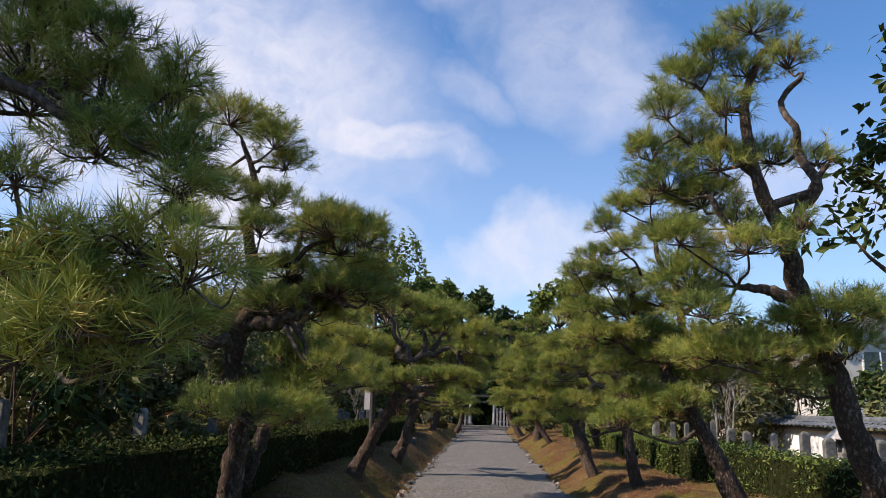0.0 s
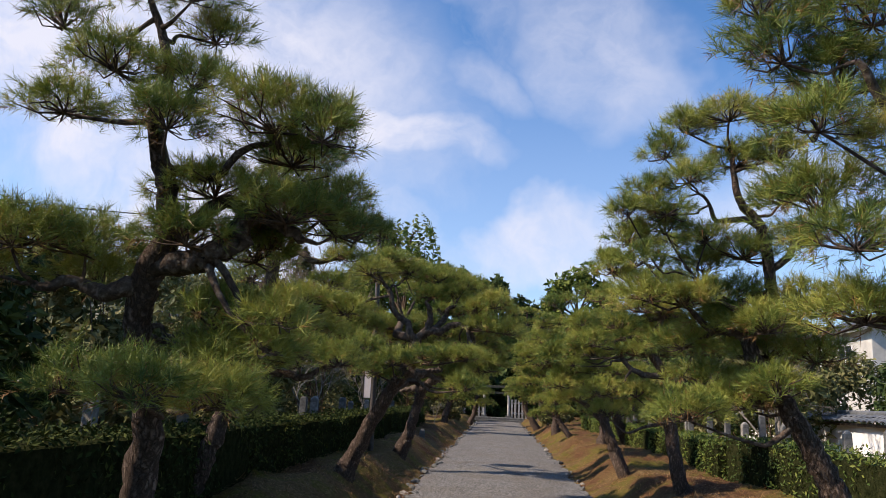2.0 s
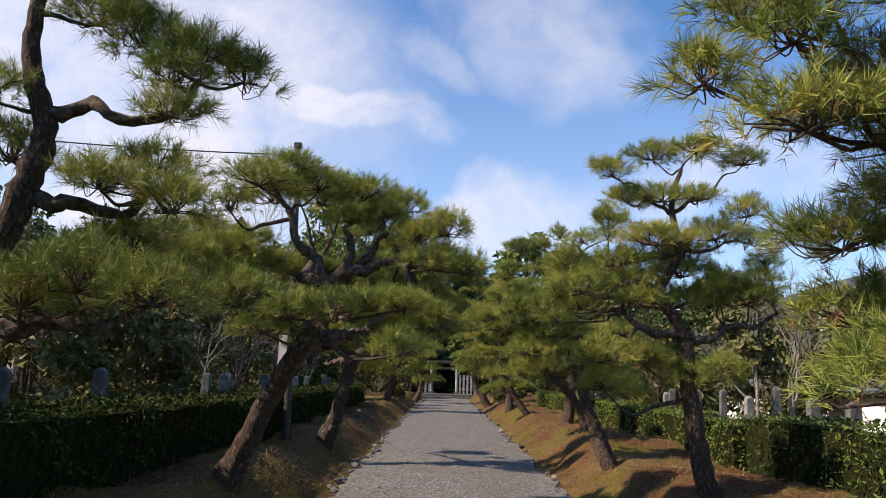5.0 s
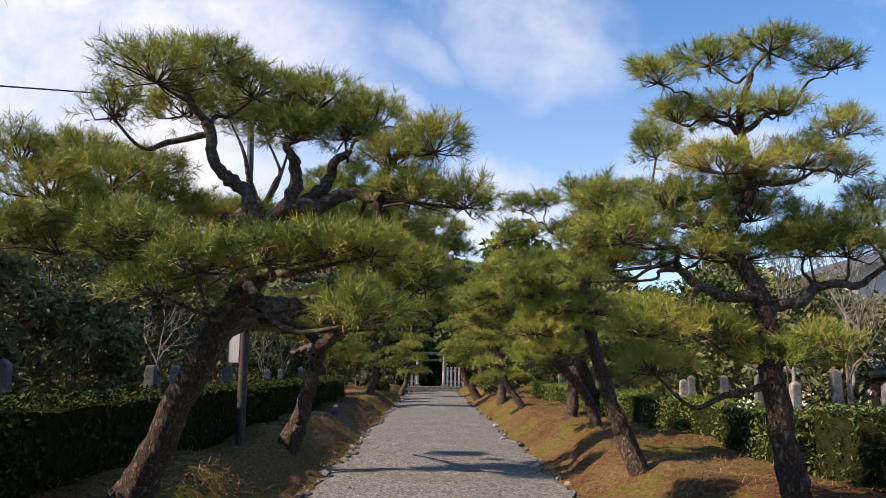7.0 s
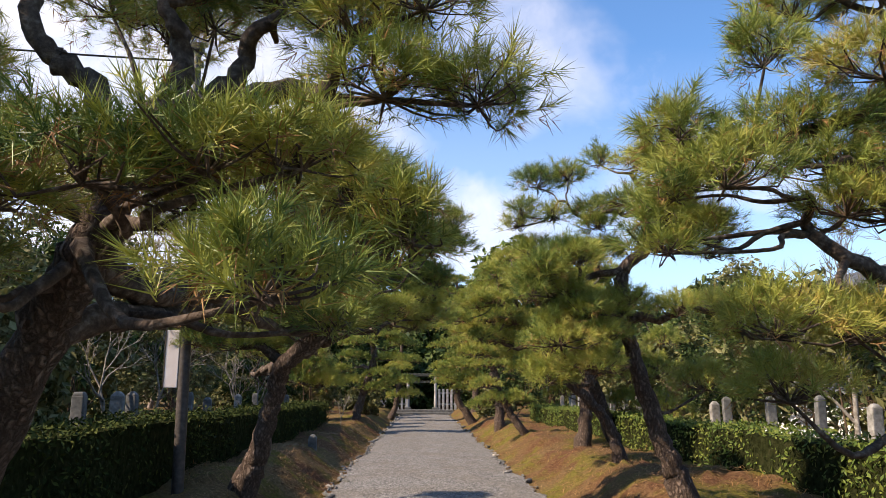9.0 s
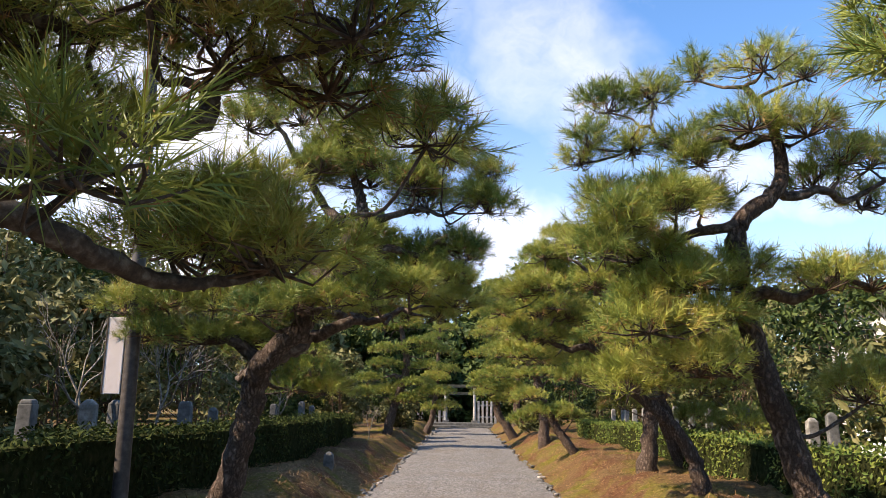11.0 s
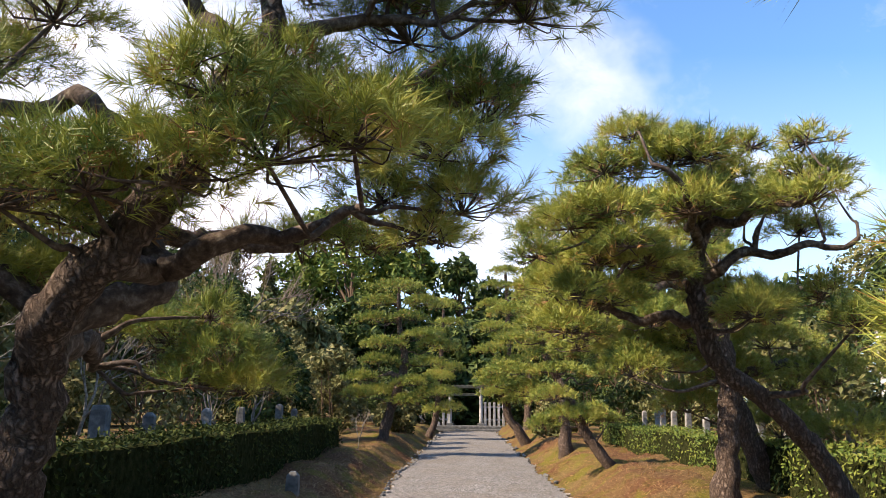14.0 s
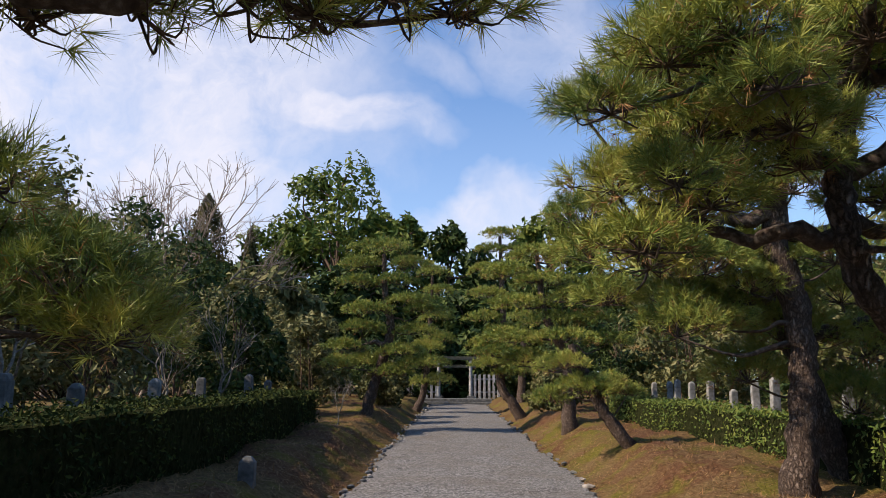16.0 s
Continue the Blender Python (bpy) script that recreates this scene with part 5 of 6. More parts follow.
def bare_tree(at, height, seed, label="bare winter tree with fine pale twigs", mat=PALE, depth=5):
    """Limbs that fork again and again into fine twigs."""
    r = np.random.default_rng(seed)
    t = thing("bare_tree", (at[0], at[1], float(ground_height(at[0], at[1])) - 0.1), label, "tree")
    tubes = []

    def grow(p, d, ln, rad, k):
        q = p + d * ln
        m = p + d * ln * 0.5 + r.normal(size=3) * ln * 0.06
        tubes.append(tube(np.array([p, m, q]), [rad, rad * 0.85, rad * 0.7], 6 if k > 2 else 3, 0.06, r))
        if k:
            for _ in range(3 if k > 1 else 4):
                w = unit(d + r.normal(size=3) * 0.42 + np.array([0, 0, 0.12]))
                grow(q if r.random() < 0.6 else m + (q - m) * r.random(), w, ln * r.uniform(0.6, 0.85), rad * 0.6, k - 1)

    grow(np.zeros(3), unit(np.array([r.normal() * 0.08, r.normal() * 0.08, 1.0])), height * 0.3, height * 0.013, depth)
    part("trunk", tube_mesh("trunk", tubes, mat), t)


# growth behind the left hedge
for k, (x, y, h, w, leaf, lab) in enumerate((
        (-6.2, 9.5, 3.3, 3.0, CAMELLIA, "dark evergreen shrub behind the hedge"), (-7.6, 13.0, 3.6, 3.4, OLIVE, "olive-green shrub with thin leaves"),
        (-6.6, 17.0, 3.1, 3.0, OLIVE, "olive-green shrub with thin leaves"), (-8.4, 20.0, 3.9, 3.6, OLIVE, "olive-green shrub with thin leaves"),
        (-6.8, 24.0, 3.0, 2.6, OLIVE, "olive-green shrub with thin leaves"), (-9.0, 27.0, 4.6, 4.0, CAMELLIA, "dense dark garden shrub"),
        (-7.4, 31.5, 4.4, 3.6, OLIVE, "olive-green shrub with thin leaves"), (-5.6, 36.0, 3.2, 3.0, CAMELLIA, "dense dark garden shrub"),
        (-10.5, 34.0, 6.4, 4.6, OLIVE, "tall loose olive-green shrub"), (-13.5, 28.0, 6.6, 5.0, CAMELLIA, "tall dark evergreen shrub"),
        (-7.6, 42.0, 4.2, 4.0, OLIVE, "olive-green shrub with thin leaves"), (-11.0, 45.0, 6.8, 5.0, CAMELLIA, "tall dark evergreen shrub"),
        (-8.6, 25.0, 5.0, 4.4, OLIVE, "tall loose olive-green shrub"), (-11.5, 31.0, 6.6, 5.0, CAMELLIA, "tall dark evergreen shrub"), (-8.2, 35.0, 5.4, 4.2, CAMELLIA, "tall dark evergreen shrub"), (-12.5, 22.0, 5.6, 4.8, OLIVE, "tall loose olive-green shrub"),
        (-6.0, 5.0, 3.0, 2.6, CAMELLIA, "dark evergreen shrub behind the hedge"), (-9.5, 6.5, 3.8, 3.4, OLIVE, "olive-green shrub with thin leaves"), (-8.8, 10.2, 3.6, 3.2, OLIVE, "olive-green shrub with thin leaves"), (-11.0, 15.5, 4.2, 3.8, OLIVE, "olive-green shrub with thin leaves"), (-6.2, 13.4, 2.8, 2.6, OLIVE, "olive-green shrub with thin leaves"), (-6.4, 20.8, 2.7, 2.6, OLIVE, "olive-green shrub with thin leaves"), (-4.6, 40.0, 2.8, 2.6, OLIVE, "olive-green shrub with thin leaves"), (-3.4, 52.0, 2.6, 2.6, CAMELLIA, "dark low shrub beside the gate"), (-2.5, 57.0, 1.9, 1.9, CAMELLIA, "dark low shrub beside the gate"), (-5.2, 56.0, 3.4, 3.4, CAMELLIA, "dark low shrub beside the gate"), (-8.4, 54.0, 4.4, 4.4, CAMELLIA, "dark low shrub beside the gate"), (-8.5, 50.0, 4.0, 4.0, OLIVE, "olive-green shrub with thin leaves"), (-13.0, 52.0, 5.4, 5.0, CAMELLIA, "tall dark evergreen shrub"), (-16.5, 40.0, 6.4, 5.4, CAMELLIA, "tall dark evergreen shrub"), (-2.6, 44.0, 1.6, 1.8, OLIVE, "low twiggy shrub on the bank"))):
    broadleaf(lab, (x, y), h, w, leaf, 100 + k, leaves=4200, size=0.10, bare=0.05, clumps=30, name="shrub", category="shrub", group="shrubs behind the hedge")
for k, (x, y, h) in enumerate(((-5.4, 22.5, 2.9), (-5.9, 26.5, 3.0), (-4.9, 29.5, 2.6), (-5.2, 33.5, 3.2), (-14.5, 58.0, 14.0), (-18.0, 60.0, 15.0), (-22.0, 57.0, 13.0))):
    bare_tree((x, y), h, 300 + k, "low bare shrub with pale stems" if h < 5 else "tall bare winter tree with fine pale twigs", mat=PALE if h < 5 else TAN_TWIG, depth=4 if h < 5 else 5)

# growth behind the right hedge
for k, (x, y, h, w, leaf, lab) in enumerate((
        (9.8, 17.5, 2.3, 2.6, OLIVE, "low shrub behind the white wall"), (10.4, 21.0, 2.6, 2.8, CAMELLIA, "low shrub behind the white wall"), (10.0, 25.0, 2.8, 3.0, OLIVE, "low shrub behind the white wall"), (6.6, 21.0, 2.9, 2.8, OLIVE, "twiggy pale green shrub behind stone posts"), (7.6, 24.5, 3.3, 3.2, CAMELLIA, "dark evergreen shrub behind stone posts"),
        (6.6, 29.0, 2.8, 2.8, OLIVE, "twiggy pale green shrub behind stone posts"), (7.6, 33.0, 3.4, 3.4, CAMELLIA, "dark evergreen shrub behind stone posts"),
        (6.4, 38.0, 3.2, 3.0, OLIVE, "twiggy pale green shrub behind stone posts"), (9.5, 40.0, 5.0, 4.6, CAMELLIA, "tall dark evergreen shrub"),
        (5.6, 44.0, 3.4, 3.2, CAMELLIA, "dark evergreen shrub behind stone posts"), (9.0, 29.0, 4.2, 4.0, CAMELLIA, "tall dark evergreen shrub"), (4.2, 54.0, 2.6, 2.8, CAMELLIA, "dark low shrub beside the gate"), (3.4, 57.5, 1.8, 1.9, CAMELLIA, "dark low shrub beside the gate"), (6.4, 57.0, 3.6, 3.6, CAMELLIA, "dark low shrub beside the gate"), (8.8, 50.0, 4.4, 4.2, CAMELLIA, "dark low shrub beside the gate"), (12.5, 48.0, 5.4, 5.0, OLIVE, "tall loose olive-green shrub"), (2.9, 40.0, 1.3, 1.5, OLIVE, "low clipped shrub on the bank"), (2.6, 49.0, 1.6, 1.6, CAMELLIA, "low clipped shrub on the bank"), (11.0, 35.0, 5.4, 4.6, OLIVE, "tall loose olive-green shrub"))):
    broadleaf(lab, (x, y), h, w, leaf, 140 + k, leaves=4200, size=0.10, bare=0.05, clumps=30, name="shrub", category="shrub", group="shrubs behind the posts")
bare_tree((5.6, 17.5), 3.4, 321, "low bare shrub with pale stems", depth=5)
bare_tree((6.0, 20.0), 3.6, 322, "low bare shrub with pale stems", depth=5)
broadleaf("glossy broad-leaved tree with loose hanging sprays", (4.3, 6.4), 4.9, 2.4, CAMELLIA, 160, leaves=1500, size=0.075, bare=0.45, clumps=22)

# added out of view, to keep sun off the nearest left pine
broadleaf("unseen evergreen tree added to shade the nearest left pine", (-5.3, 2.2), 6.2, 4.2, CAMELLIA, 161, leaves=6000, size=0.10, bare=0.1, clumps=50)

# wood at the end of the walk
for k, (x, y, h, w, leaf, lab) in enumerate((
        (-10.5, 80, 19.5, 13, BRIGHT_LEAF, "tall rounded evergreen broadleaf tree"), (-16, 84, 15, 10, BRIGHT_LEAF, "tall rounded evergreen broadleaf tree"),
        (-5.5, 78, 15, 9, BRIGHT_LEAF, "tall rounded evergreen broadleaf tree"), (-0.2, 76, 14, 7, CAMELLIA, "dark rounded evergreen tree at the wood edge"),
        (3.5, 84, 12, 8, CAMELLIA, "dark rounded evergreen tree at the wood edge"), (8.0, 76, 14.6, 8, BRIGHT_LEAF, "rounded evergreen broadleaf tree"),
        (15, 80, 13, 9, CAMELLIA, "dark rounded evergreen tree at the wood edge"), (-24, 82, 13, 11, OLIVE, "olive-green broadleaf tree at the wood edge"),
        (-32, 74, 12, 11, CAMELLIA, "dark rounded evergreen tree at the wood edge"), (1.0, 70, 7.5, 6, CAMELLIA, "dark evergreen behind the gate"),
        (-5.5, 69, 8, 6, CAMELLIA, "dark evergreen behind the gate"), (6.5, 69, 8, 6, CAMELLIA, "dark evergreen behind the gate"),
        (-12, 64, 8, 7, OLIVE, "olive-green broadleaf tree at the wood edge"), (13, 60, 8, 7, OLIVE, "olive-green broadleaf tree at the wood edge"), (-19, 52, 8.5, 7, OLIVE, "olive-green broadleaf tree at the wood edge"), (22, 62, 9, 9, CAMELLIA, "dark rounded evergreen tree at the wood edge"), (-9, 70, 9, 8, CAMELLIA, "dark evergreen behind the gate"), (-1.5, 72, 8, 7, CAMELLIA, "dark evergreen behind the gate"), (4.2, 73, 8, 7, CAMELLIA, "dark evergreen behind the gate"), (-2.0, 65, 4.5, 4.2, CAMELLIA, "dark evergreen behind the gate"), (1.6, 65.5, 4.5, 4.2, CAMELLIA, "dark evergreen behind the gate"), (-16, 68, 9, 8, CAMELLIA, "dark rounded evergreen tree at the wood edge"), (-27, 64, 9, 9, OLIVE, "olive-green broadleaf tree at the wood edge"), (12, 68, 8, 8, CAMELLIA, "dark rounded evergreen tree at the wood edge"))):
    broadleaf(lab, (x, y), h, w, leaf, 200 + k, leaves=9000 if h > 12 else 5000, size=0.34, bare=0.03, clumps=56, name="broadleaf_tree", group="wood behind the gate")
cedar((-20.0, 75), 15.8, 10.5, 230)
cedar((-15.6, 72), 12.2, 4.6, 231)

# ---- gate at the end of the path ----
def build_gate(y):
    g = thing("torii_gate", (-0.09, y, 0.3), "pale granite torii gate over a low stone step", "gate")
    o = -Vector(g.location)
    for x in (-1.03, 0.85):
        line = np.array([(x, y, 0.3), (x, y, 1.4), (x * 0.985, y, 2.5)]) + np.array([*o])
        part("pillar", tube_mesh("pillar", [tube(line, [0.115, 0.108, 0.10], 16, 0.0)], PALE_STONE), g)
        part("pillar_base", block("pillar_base", (0.42, 0.42, 0.16), Vector((x, y, 0.28)) + o, DARK_STONE, 0.02), g)
    # both beams take the stone colour with shade painted in
    part("top_beam", block("top_beam", (3.1, 0.26, 0.20), Vector((-0.09, y, 2.5)) + o, SHADED_STONE, 0.03), g)
    part("tie_beam", block("tie_beam", (2.5, 0.14, 0.17), Vector((-0.09, y, 2.05)) + o, SHADED_STONE, 0.02), g)
    s = thing("stone_step", (-0.09, y - 1.1, 0), "low broad dark stone step before the gate", "step")
    part("tread", block("tread", (4.6, 2.6, 0.15), (0, 0, 0.0), DARK_STONE, 0.02), s)
    part("tread", block("tread", (4.2, 1.8, 0.15), (0, 0.3, 0.15), DARK_STONE, 0.02), s)
    for side, x0 in (("fence", 0.98), ("fence", -4.3)):
        f = thing(side, (x0, y, 0.25), "white stone picket fence beside the gate", "fence", "fences beside the gate")
        part("rail", block("rail", (3.2, 0.10, 0.10), (1.6, 0.10, 0.35), PALE_STONE, 0.01), f)
        part("rail", block("rail", (3.2, 0.10, 0.10), (1.6, 0.10, 1.1), PALE_STONE, 0.01), f)
        for k in range(12):
            part("picket", block("picket", (0.15, 0.12, 1.42), (0.12 + k * 0.275, 0, 0), PALE_STONE, 0.015), f)


build_gate(61.0)

# ---- stone posts ----
def stone_post(x, y, h, w, mat, label, group, tilt=0.0, round_top=False):
    z = float(ground_height(x, y))
    p = thing("stone_post", (x, y, z - 0.05), label, "stone post", group)
    p.rotation_euler = (tilt, tilt * 0.6, tilt * 3)
    part("shaft", block("shaft", (w, w * 0.85, h), (0, 0, 0), mat, 0.012, 0.92), p)
    part("cap", block("cap", (w * 0.92, w * 0.78, w * 0.32), (0, 0, h - 0.004), mat, 0.02, 0.45 if not round_top else 0.8), p)


pr = random.Random(5)
for k in range(12):
    stone_post(4.75 + pr.uniform(-0.08, 0.08), 24.5 + k * 0.98 + pr.uniform(-0.1, 0.1), 0.93 + pr.uniform(-0.05, 0.06), 0.13, STONE, "pale weathered stone post behind the hedge", "row of stone posts", pr.uniform(-0.03, 0.03))
for k in range(13):
    stone_post(5.0 + pr.uniform(-0.1, 0.1), 8.6 + k * 1.18 + pr.uniform(-0.2, 0.2), 0.95 + pr.uniform(-0.1, 0.12), pr.choice((0.12, 0.14, 0.16)), DARK_STONE if k % 4 else STONE, "dark stone post behind the hedge" if k % 4 else "pale weathered stone post behind the hedge", "stone posts before the white wall", pr.uniform(-0.03, 0.03))
for k, (x, y, h, w) in enumerate(((-5.4, 11.8, 0.95, 0.17), (-4.9, 13.6, 0.9, 0.16), (-5.1, 16.4, 0.95, 0.18), (-4.55, 19.6, 0.97, 0.17), (-4.7, 21.2, 0.88, 0.2), (-5.0, 22.6, 0.95, 0.18),
                                  (-4.6, 24.3, 0.86, 0.22), (-4.7, 26.0, 0.95, 0.18), (-4.5, 27.9, 0.9, 0.17), (-4.6, 30.2, 0.9, 0.16), (-4.4, 32.6, 0.92, 0.17), (-4.6, 35.0, 0.95, 0.17), (-5.9, 9.0, 1.0, 0.2), (-6.1, 7.4, 1.0, 0.18))):
    stone_post(x, y, h, w, DARK_STONE if k % 4 else STONE, "weathered grave stone post behind the hedge", "stones behind the left hedge", pr.uniform(-0.04, 0.04), k % 3 == 0)
stone_post(-2.22, 24.7, 0.27, 0.17, DARK_STONE, "short stone marker at the foot of the hedge", "", 0.02)

def stone_lantern(x, y):
    z = float(ground_height(x, y))
    l = thing("stone_lantern", (x, y, z - 0.02), "cream stone garden lantern with a wide flared roof", "lantern")
    part("base", block("base", (0.46, 0.46, 0.16), (0, 0, 0), STONE, 0.03, 0.85), l)
    part("shaft", tube_mesh("shaft", [tube(np.array([(0, 0, 0.15), (0, 0, 0.35), (0, 0, 0.62)]), [0.13, 0.105, 0.12], 12, 0.01)], STONE), l)
    part("platform", block("platform", (0.40, 0.40, 0.10), (0, 0, 0.60), STONE, 0.02, 1.1), l)
    for dx, dy in ((-1, -1), (1, -1), (-1, 1), (1, 1)):
        part("corner_post", block("corner_post", (0.07, 0.07, 0.24), (dx * 0.11, dy * 0.11, 0.69), STONE, 0.008), l)
    part("fire_box", block("fire_box", (0.17, 0.17, 0.24), (0, 0, 0.69), DARK_STONE, 0.01), l)
    part("cap_roof", block("cap_roof", (0.66, 0.66, 0.20), (0, 0, 0.92), PALE_STONE, 0.03, 0.35), l)
    part("finial", block("finial", (0.12, 0.12, 0.16), (0, 0, 1.10), PALE_STONE, 0.04, 0.6), l)


stone_lantern(6.3, 13.6)
bare_tree((-2.55, 32.6), 1.15, 330, "thin pale sapling at the hedge end", depth=4)

# ---- pole with sign ----
def build_pole():
    z = float(ground_height(-2.56, 17.55))
    p = thing("utility_pole", (-2.56, 17.55, z), "slim dark brown steel pole with a cable on top", "pole")
    line = np.array([(0, 0, -0.1), (-0.02, 0, 1.5), (-0.06, 0, 3.2), (-0.11, 0, 4.85)])
    part("shaft", tube_mesh("shaft", [tube(line, [0.062, 0.058, 0.05, 0.042], 14, 0.0)], POLE_PAINT), p)
    part("cap", block("cap", (0.13, 0.13, 0.10), (-0.11, 0, 4.85), POLE_PAINT, 0.02), p)
    part("cross_arm", block("cross_arm", (0.34, 0.05, 0.05), (-0.2, 0, 4.66), POLE_PAINT, 0.008), p)
    part("insulator", block("insulator", (0.05, 0.05, 0.10), (-0.32, 0, 4.70), PALE_STONE, 0.015, 0.7), p)
    sag = [(-0.32 - 14.0 * t, -4.0 * t, 4.74 + 0.6 * t - 1.8 * t * (1 - t)) for t in np.linspace(0, 1, 16)]
    part("cable", tube_mesh("cable", [tube(np.array(sag), [0.011] * 16, 6, 0.0)], CABLE), p)
    s = thing("sign_board", (-2.70, 17.52, 1.46), "pale pink blank upright sign board fixed to the pole", "sign")
    part("panel", block("panel", (0.145, 0.025, 0.60), (0, 0, 0), BOARD_PAINT, 0.006), s)
    part("edge_strip", block("edge_strip", (0.012, 0.032, 0.60), (-0.074, 0, 0), TIMBER, 0.002), s)
    for zz in (0.12, 0.46):
        part("bracket", block("bracket", (0.09, 0.02, 0.03), (0.10, 0.0, zz), POLE_PAINT, 0.004), s)


build_pole()

# ---- white wall and houses ----
def tiled_slope(name, length, run, drop, mat):
    """Curved tiles in rows down a slope that falls towards -x."""
    vs, fs, off = [], [], 0
    n = max(3, int(length / 0.25))
    rows = max(2, int(run / 0.24))
    for i in range(n):
        a = np.linspace(0, np.pi, 5)
        for j in range(rows):
            t0, t1 = j / rows, (j + 1.08) / rows
            prof = np.stack([np.cos(a) * 0.115, np.sin(a) * 0.045], 1)
            q = []
            for t, lift in ((t0, 0.0), (t1, 0.018)):
                for c, s in prof:
                    q.append((-run * t, i * length / n + 0.125 + c, -drop * t + s + lift))
            vs += q
            fs += [(off + k, off + k + 1, off + 6 + k, off + 5 + k) for k in range(4)]
            off += 10
    return mesh_of(name, vs, fs, mat)


def white_wall(x, y0, y1, h):
    w = thing("plaster_wall", (x, y0, 0.3), "white plastered garden wall with a dark tiled coping", "wall")
    L = y1 - y0
    part("panel", block("panel", (0.28, L, h), (0, L / 2, 0), PLASTER, 0.01), w)
    part("footing", block("footing", (0.36, L, 0.32), (0, L / 2, -0.05), STONE, 0.02), w)
    part("coping_bed", block("coping_bed", (0.62, L, 0.06), (0, L / 2, h), TIMBER, 0.01), w)
    a = part("roof_tiles", tiled_slope("roof_tiles", L, 0.42, 0.16, TILE), w)
    a.location = (-0.02, 0, h + 0.24)
    b = part("roof_tiles", tiled_slope("roof_tiles", L, 0.42, 0.16, TILE), w)
    b.location, b.rotation_euler = (0.02, L, h + 0.24), (0, 0, math.pi)
    part("ridge", tube_mesh("ridge", [tube(np.array([(0, t * L, h + 0.27) for t in np.linspace(0, 1, 12)]), [0.075] * 12, 10, 0.02)], TILE), w)


white_wall(8.0, 6.0, 27.0, 1.02)


def house(label, x, y, wx, wy, h, mat, windows, ridge=1.5):
    """A gabled house: walls, an overhanging tiled roof, framed windows on the side that faces the path."""
    o = thing("house", (x, y, 0.3), label, "house")
    part("wall", block("wall", (wx, wy, h), (0, 0, 0), mat, 0.02), o)
    bm = bmesh.new()
    p = [bm.verts.new(c) for c in ((-wx / 2, -wy / 2, h), (wx / 2, -wy / 2, h), (0, -wy / 2, h + ridge), (-wx / 2, wy / 2, h), (wx / 2, wy / 2, h), (0, wy / 2, h + ridge))]
    for f in ((0, 1, 2), (5, 4, 3), (0, 3, 4, 1), (1, 4, 5, 2), (2, 5, 3, 0)):
        bm.faces.new([p[k] for k in f])
    part("gable", bm_mesh("gable", bm, mat), o)
    run = wx / 2 + 0.45
    for s in (0, 1):
        r_ = part("roof", tiled_slope("roof", wy + 0.8, run, ridge * run / (wx / 2), TILE), o)
        r_.location, r_.rotation_euler = ((0, -wy / 2 - 0.4, h + ridge + 0.07), (0, 0, 0)) if s == 0 else ((0, wy / 2 + 0.4, h + ridge + 0.07), (0, 0, math.pi))
        bm = bmesh.new()
        sx = -1 if s == 0 else 1
        q = [bm.verts.new(c) for c in ((0, -wy / 2 - 0.4, h + ridge), (sx * run, -wy / 2 - 0.4, h + ridge - ridge * run / (wx / 2)), (sx * run, wy / 2 + 0.4, h + ridge - ridge * run / (wx / 2)), (0, wy / 2 + 0.4, h + ridge))]
        face = bm.faces.new(q)
        bmesh.ops.solidify(bm, geom=[face], thickness=0.12)
        part("roof_board", bm_mesh("roof_board", bm, PLASTER), o, "white painted roof edge")
    for side, along, z, w, hh in windows:
        c = {"-y": Vector((along, -wy / 2 - 0.02, z)), "-x": Vector((-wx / 2 - 0.02, along, z)), "+x": Vector((wx / 2 + 0.02, along, z))}[side]
        sz = (w, 0.06, hh) if side == "-y" else (0.06, w, hh)
        win = part("window", block("window", sz, c, GLASS_DARK, 0.004), o)
        for d in (-w / 2, 0, w / 2):
            q = c + (Vector((d, 0, 0)) if side == "-y" else Vector((0, d, 0)))
            part("frame", block("frame", (0.07, 0.09, hh) if side == "-y" else (0.09, 0.07, hh), q, PLASTER, 0.005), win)
        part("sill", block("sill", (w + 0.2, 0.14, 0.05) if side == "-y" else (0.14, w + 0.2, 0.05), c - Vector((0, 0, 0.05)), PLASTER, 0.005), win)


house("grey rendered house with a gabled tiled roof", 20.5, 41.0, 8.0, 9.0, 5.2, GREY_RENDER, (("-y", -1.8, 3.4, 1.6, 1.1), ("-y", 1.6, 3.4, 1.6, 1.1), ("-x", -2.0, 3.4, 1.4, 1.1), ("-x", 1.5, 3.4, 1.4, 1.1)))
house("cream house behind garden shrubs", -15.2, 30.0, 6.0, 7.0, 3.6, CREAM, (("-y", 1.6, 1.9, 1.3, 1.1), ("+x", -1.5, 1.9, 1.3, 1.1), ("+x", 1.5, 1.9, 1.3, 1.1)))

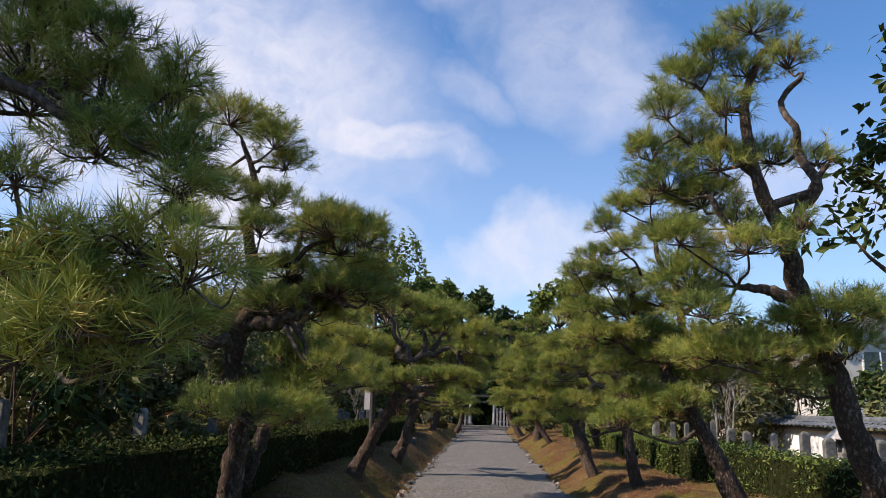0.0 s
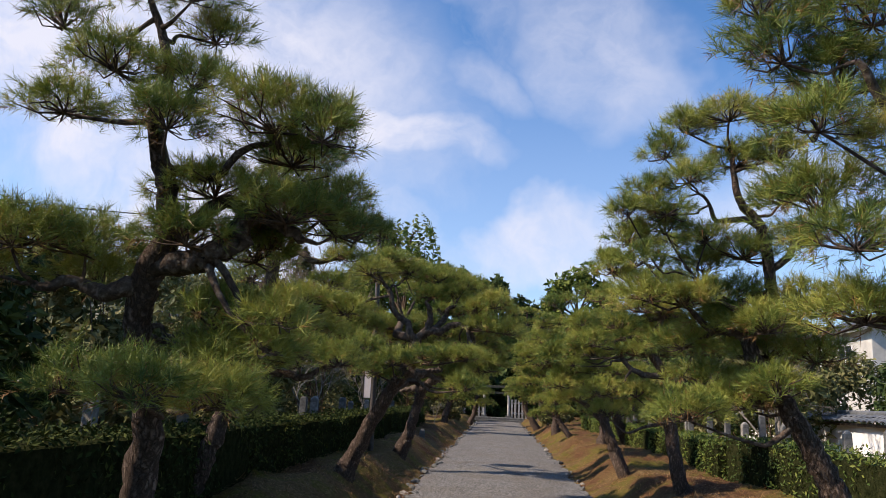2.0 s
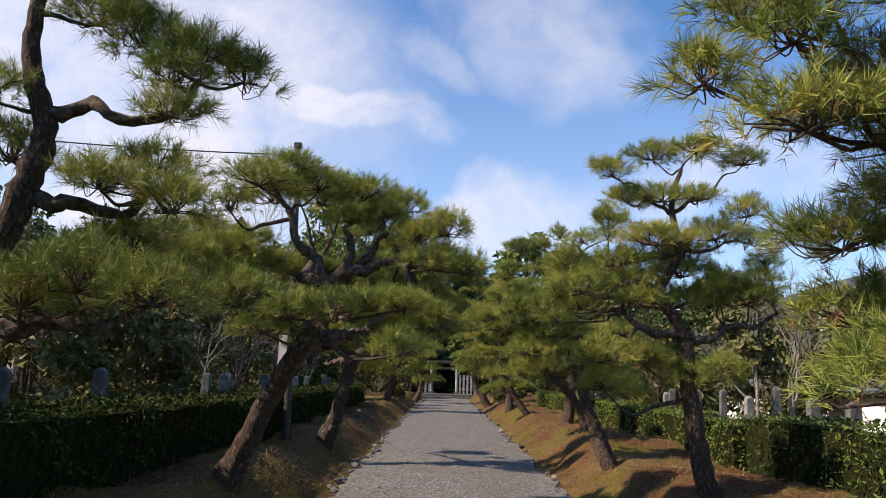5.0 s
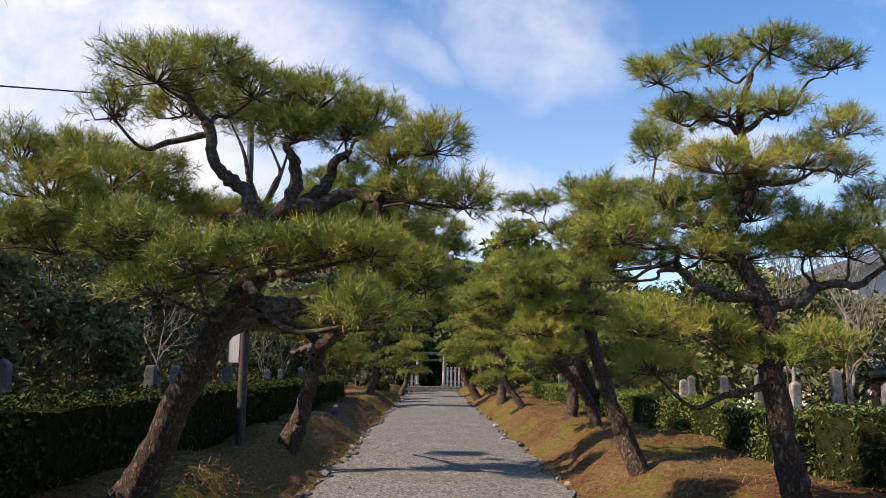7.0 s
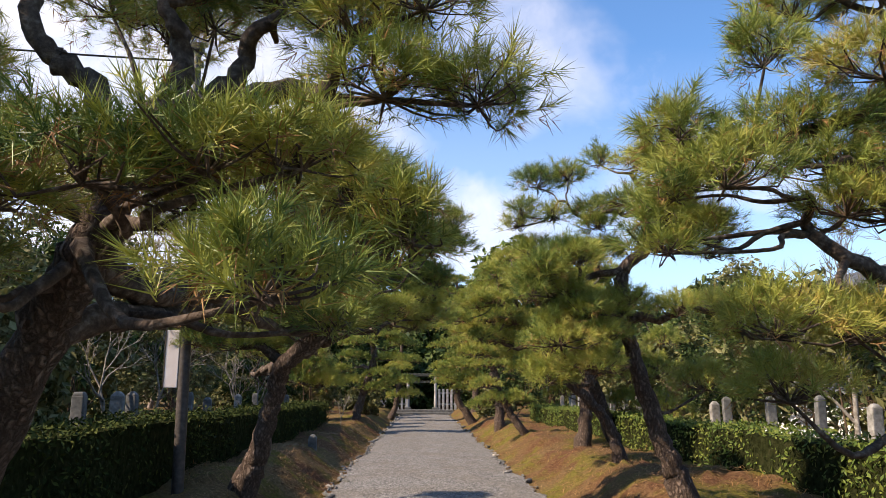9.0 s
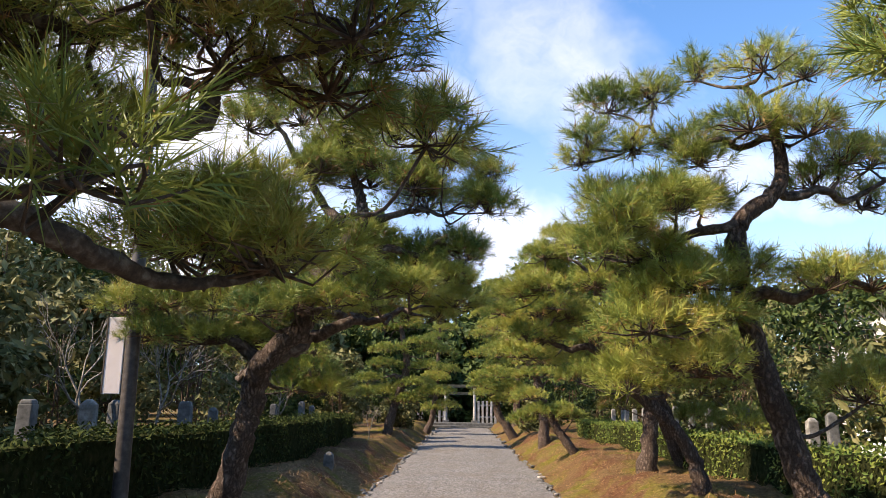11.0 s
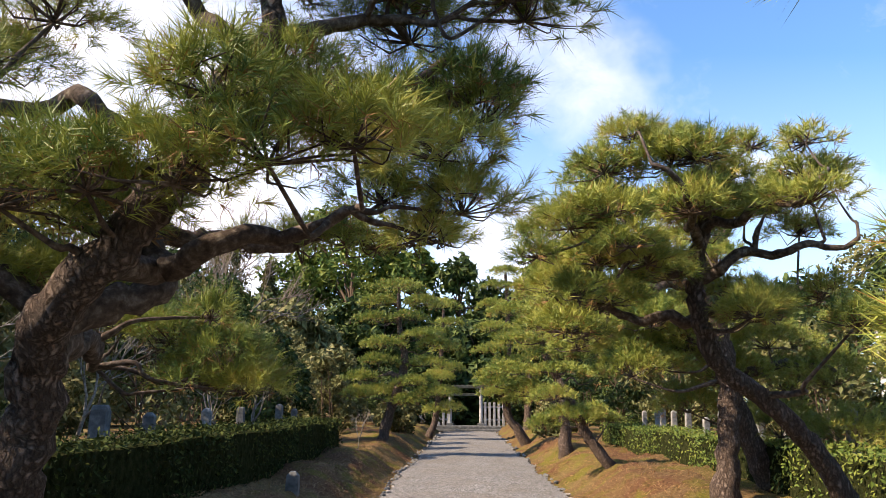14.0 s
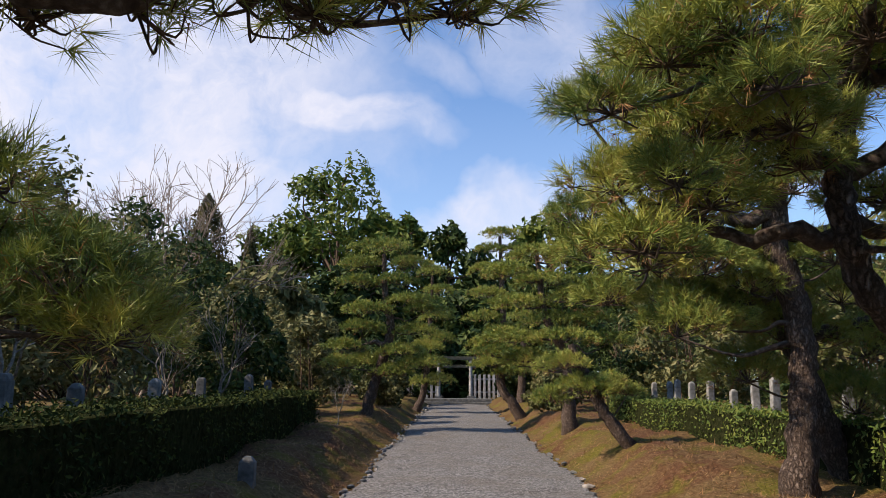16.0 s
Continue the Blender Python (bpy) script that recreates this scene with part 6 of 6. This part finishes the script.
# ---- edging and litter ----
def edging(side):
    e = tagged(new("path_edging"), "rough dark stones and root ends edging the gravel", "edging", kind="structure")
    er = np.random.default_rng(40 + side)
    shapes = []
    for k in range(6):
        bm = bmesh.new()
        bmesh.ops.create_icosphere(bm, subdivisions=1, radius=1.0)
        for v in bm.verts:
            v.co *= 1 + 0.28 * noise.noise(v.co * 1.7 + Vector((k * 3.1, 0, 0)))
            v.co = Vector((v.co.x * 0.040, v.co.y * 0.10, v.co.z * 0.040))
        shapes.append(bm_mesh("stone", bm, ROOT if k == 0 else DARK_STONE))
    y = 7.0
    while y < 58:
        w = 0.05 * math.sin(y * 0.9 + 1.3) + 0.03 * math.sin(y * 2.3)
        x = (1.63 if side > 0 else -1.43) + w + er.normal() * 0.05
        o = part("stone", shapes[int(er.integers(6))], e)
        o.location, o.rotation_euler = (x, y, 0.018 + 0.012 * er.normal()), (0, 0, er.normal() * 0.6)
        s = er.uniform(0.35, 1.25)
        o.scale = (s, s * er.uniform(0.7, 1.3), s)
        y += er.uniform(0.12, 0.30) if side < 0 else er.uniform(0.2, 0.9)


edging(-1)
edging(1)


def scatter_litter():
    r = np.random.default_rng(71)
    n = 34000
    y = r.uniform(8, 40, n)
    x = np.where(r.random(n) < 0.5, r.uniform(-2.9, -1.34, n), r.uniform(1.55, 3.7, n))
    c = np.stack([x, y, ground_height(x, y) + 0.03], 1)
    way = unit(np.stack([r.normal(size=n), r.normal(size=n), 0.25 * r.normal(size=n)], 1))
    ln = r.uniform(0.05, 0.13, (n, 1))
    sd = unit(np.cross(way, np.array([[0, 0, 1.0]]))) * 0.004
    v = np.stack([c - sd, c + sd, c + way * ln], 1).reshape(-1, 3)
    tagged(part("fallen_needles", mesh_of("fallen_needles", v, np.arange(len(v)).reshape(-1, 3), DRY)), "fallen brown pine needles on the banks", "litter", kind="stuff")
    n = 7000
    y = 8 + 34 * r.random(n) ** 1.3
    x = r.uniform(-1.4, 1.6, n)
    c = np.stack([x, y, np.full(n, 0.036)], 1)
    s = r.uniform(0.007, 0.018, (n, 1))
    q = np.array([(1, 0, 0), (-0.5, 0.87, 0), (-0.5, -0.87, 0), (0, 0, 0.8)])
    v = (c[:, None] + q[None] * s[:, None] * (1 + 0.25 * r.normal(size=(n, 4, 1)))).reshape(-1, 3)
    i = np.arange(n)[:, None] * 4
    f = np.vstack([i + np.array([k]) for k in ((0, 1, 3), (1, 2, 3), (2, 0, 3))])
    tagged(part("pebbles", mesh_of("pebbles", v, f, STONE)), "loose pale pebbles on the gravel path", "pebbles", kind="stuff")


scatter_litter()
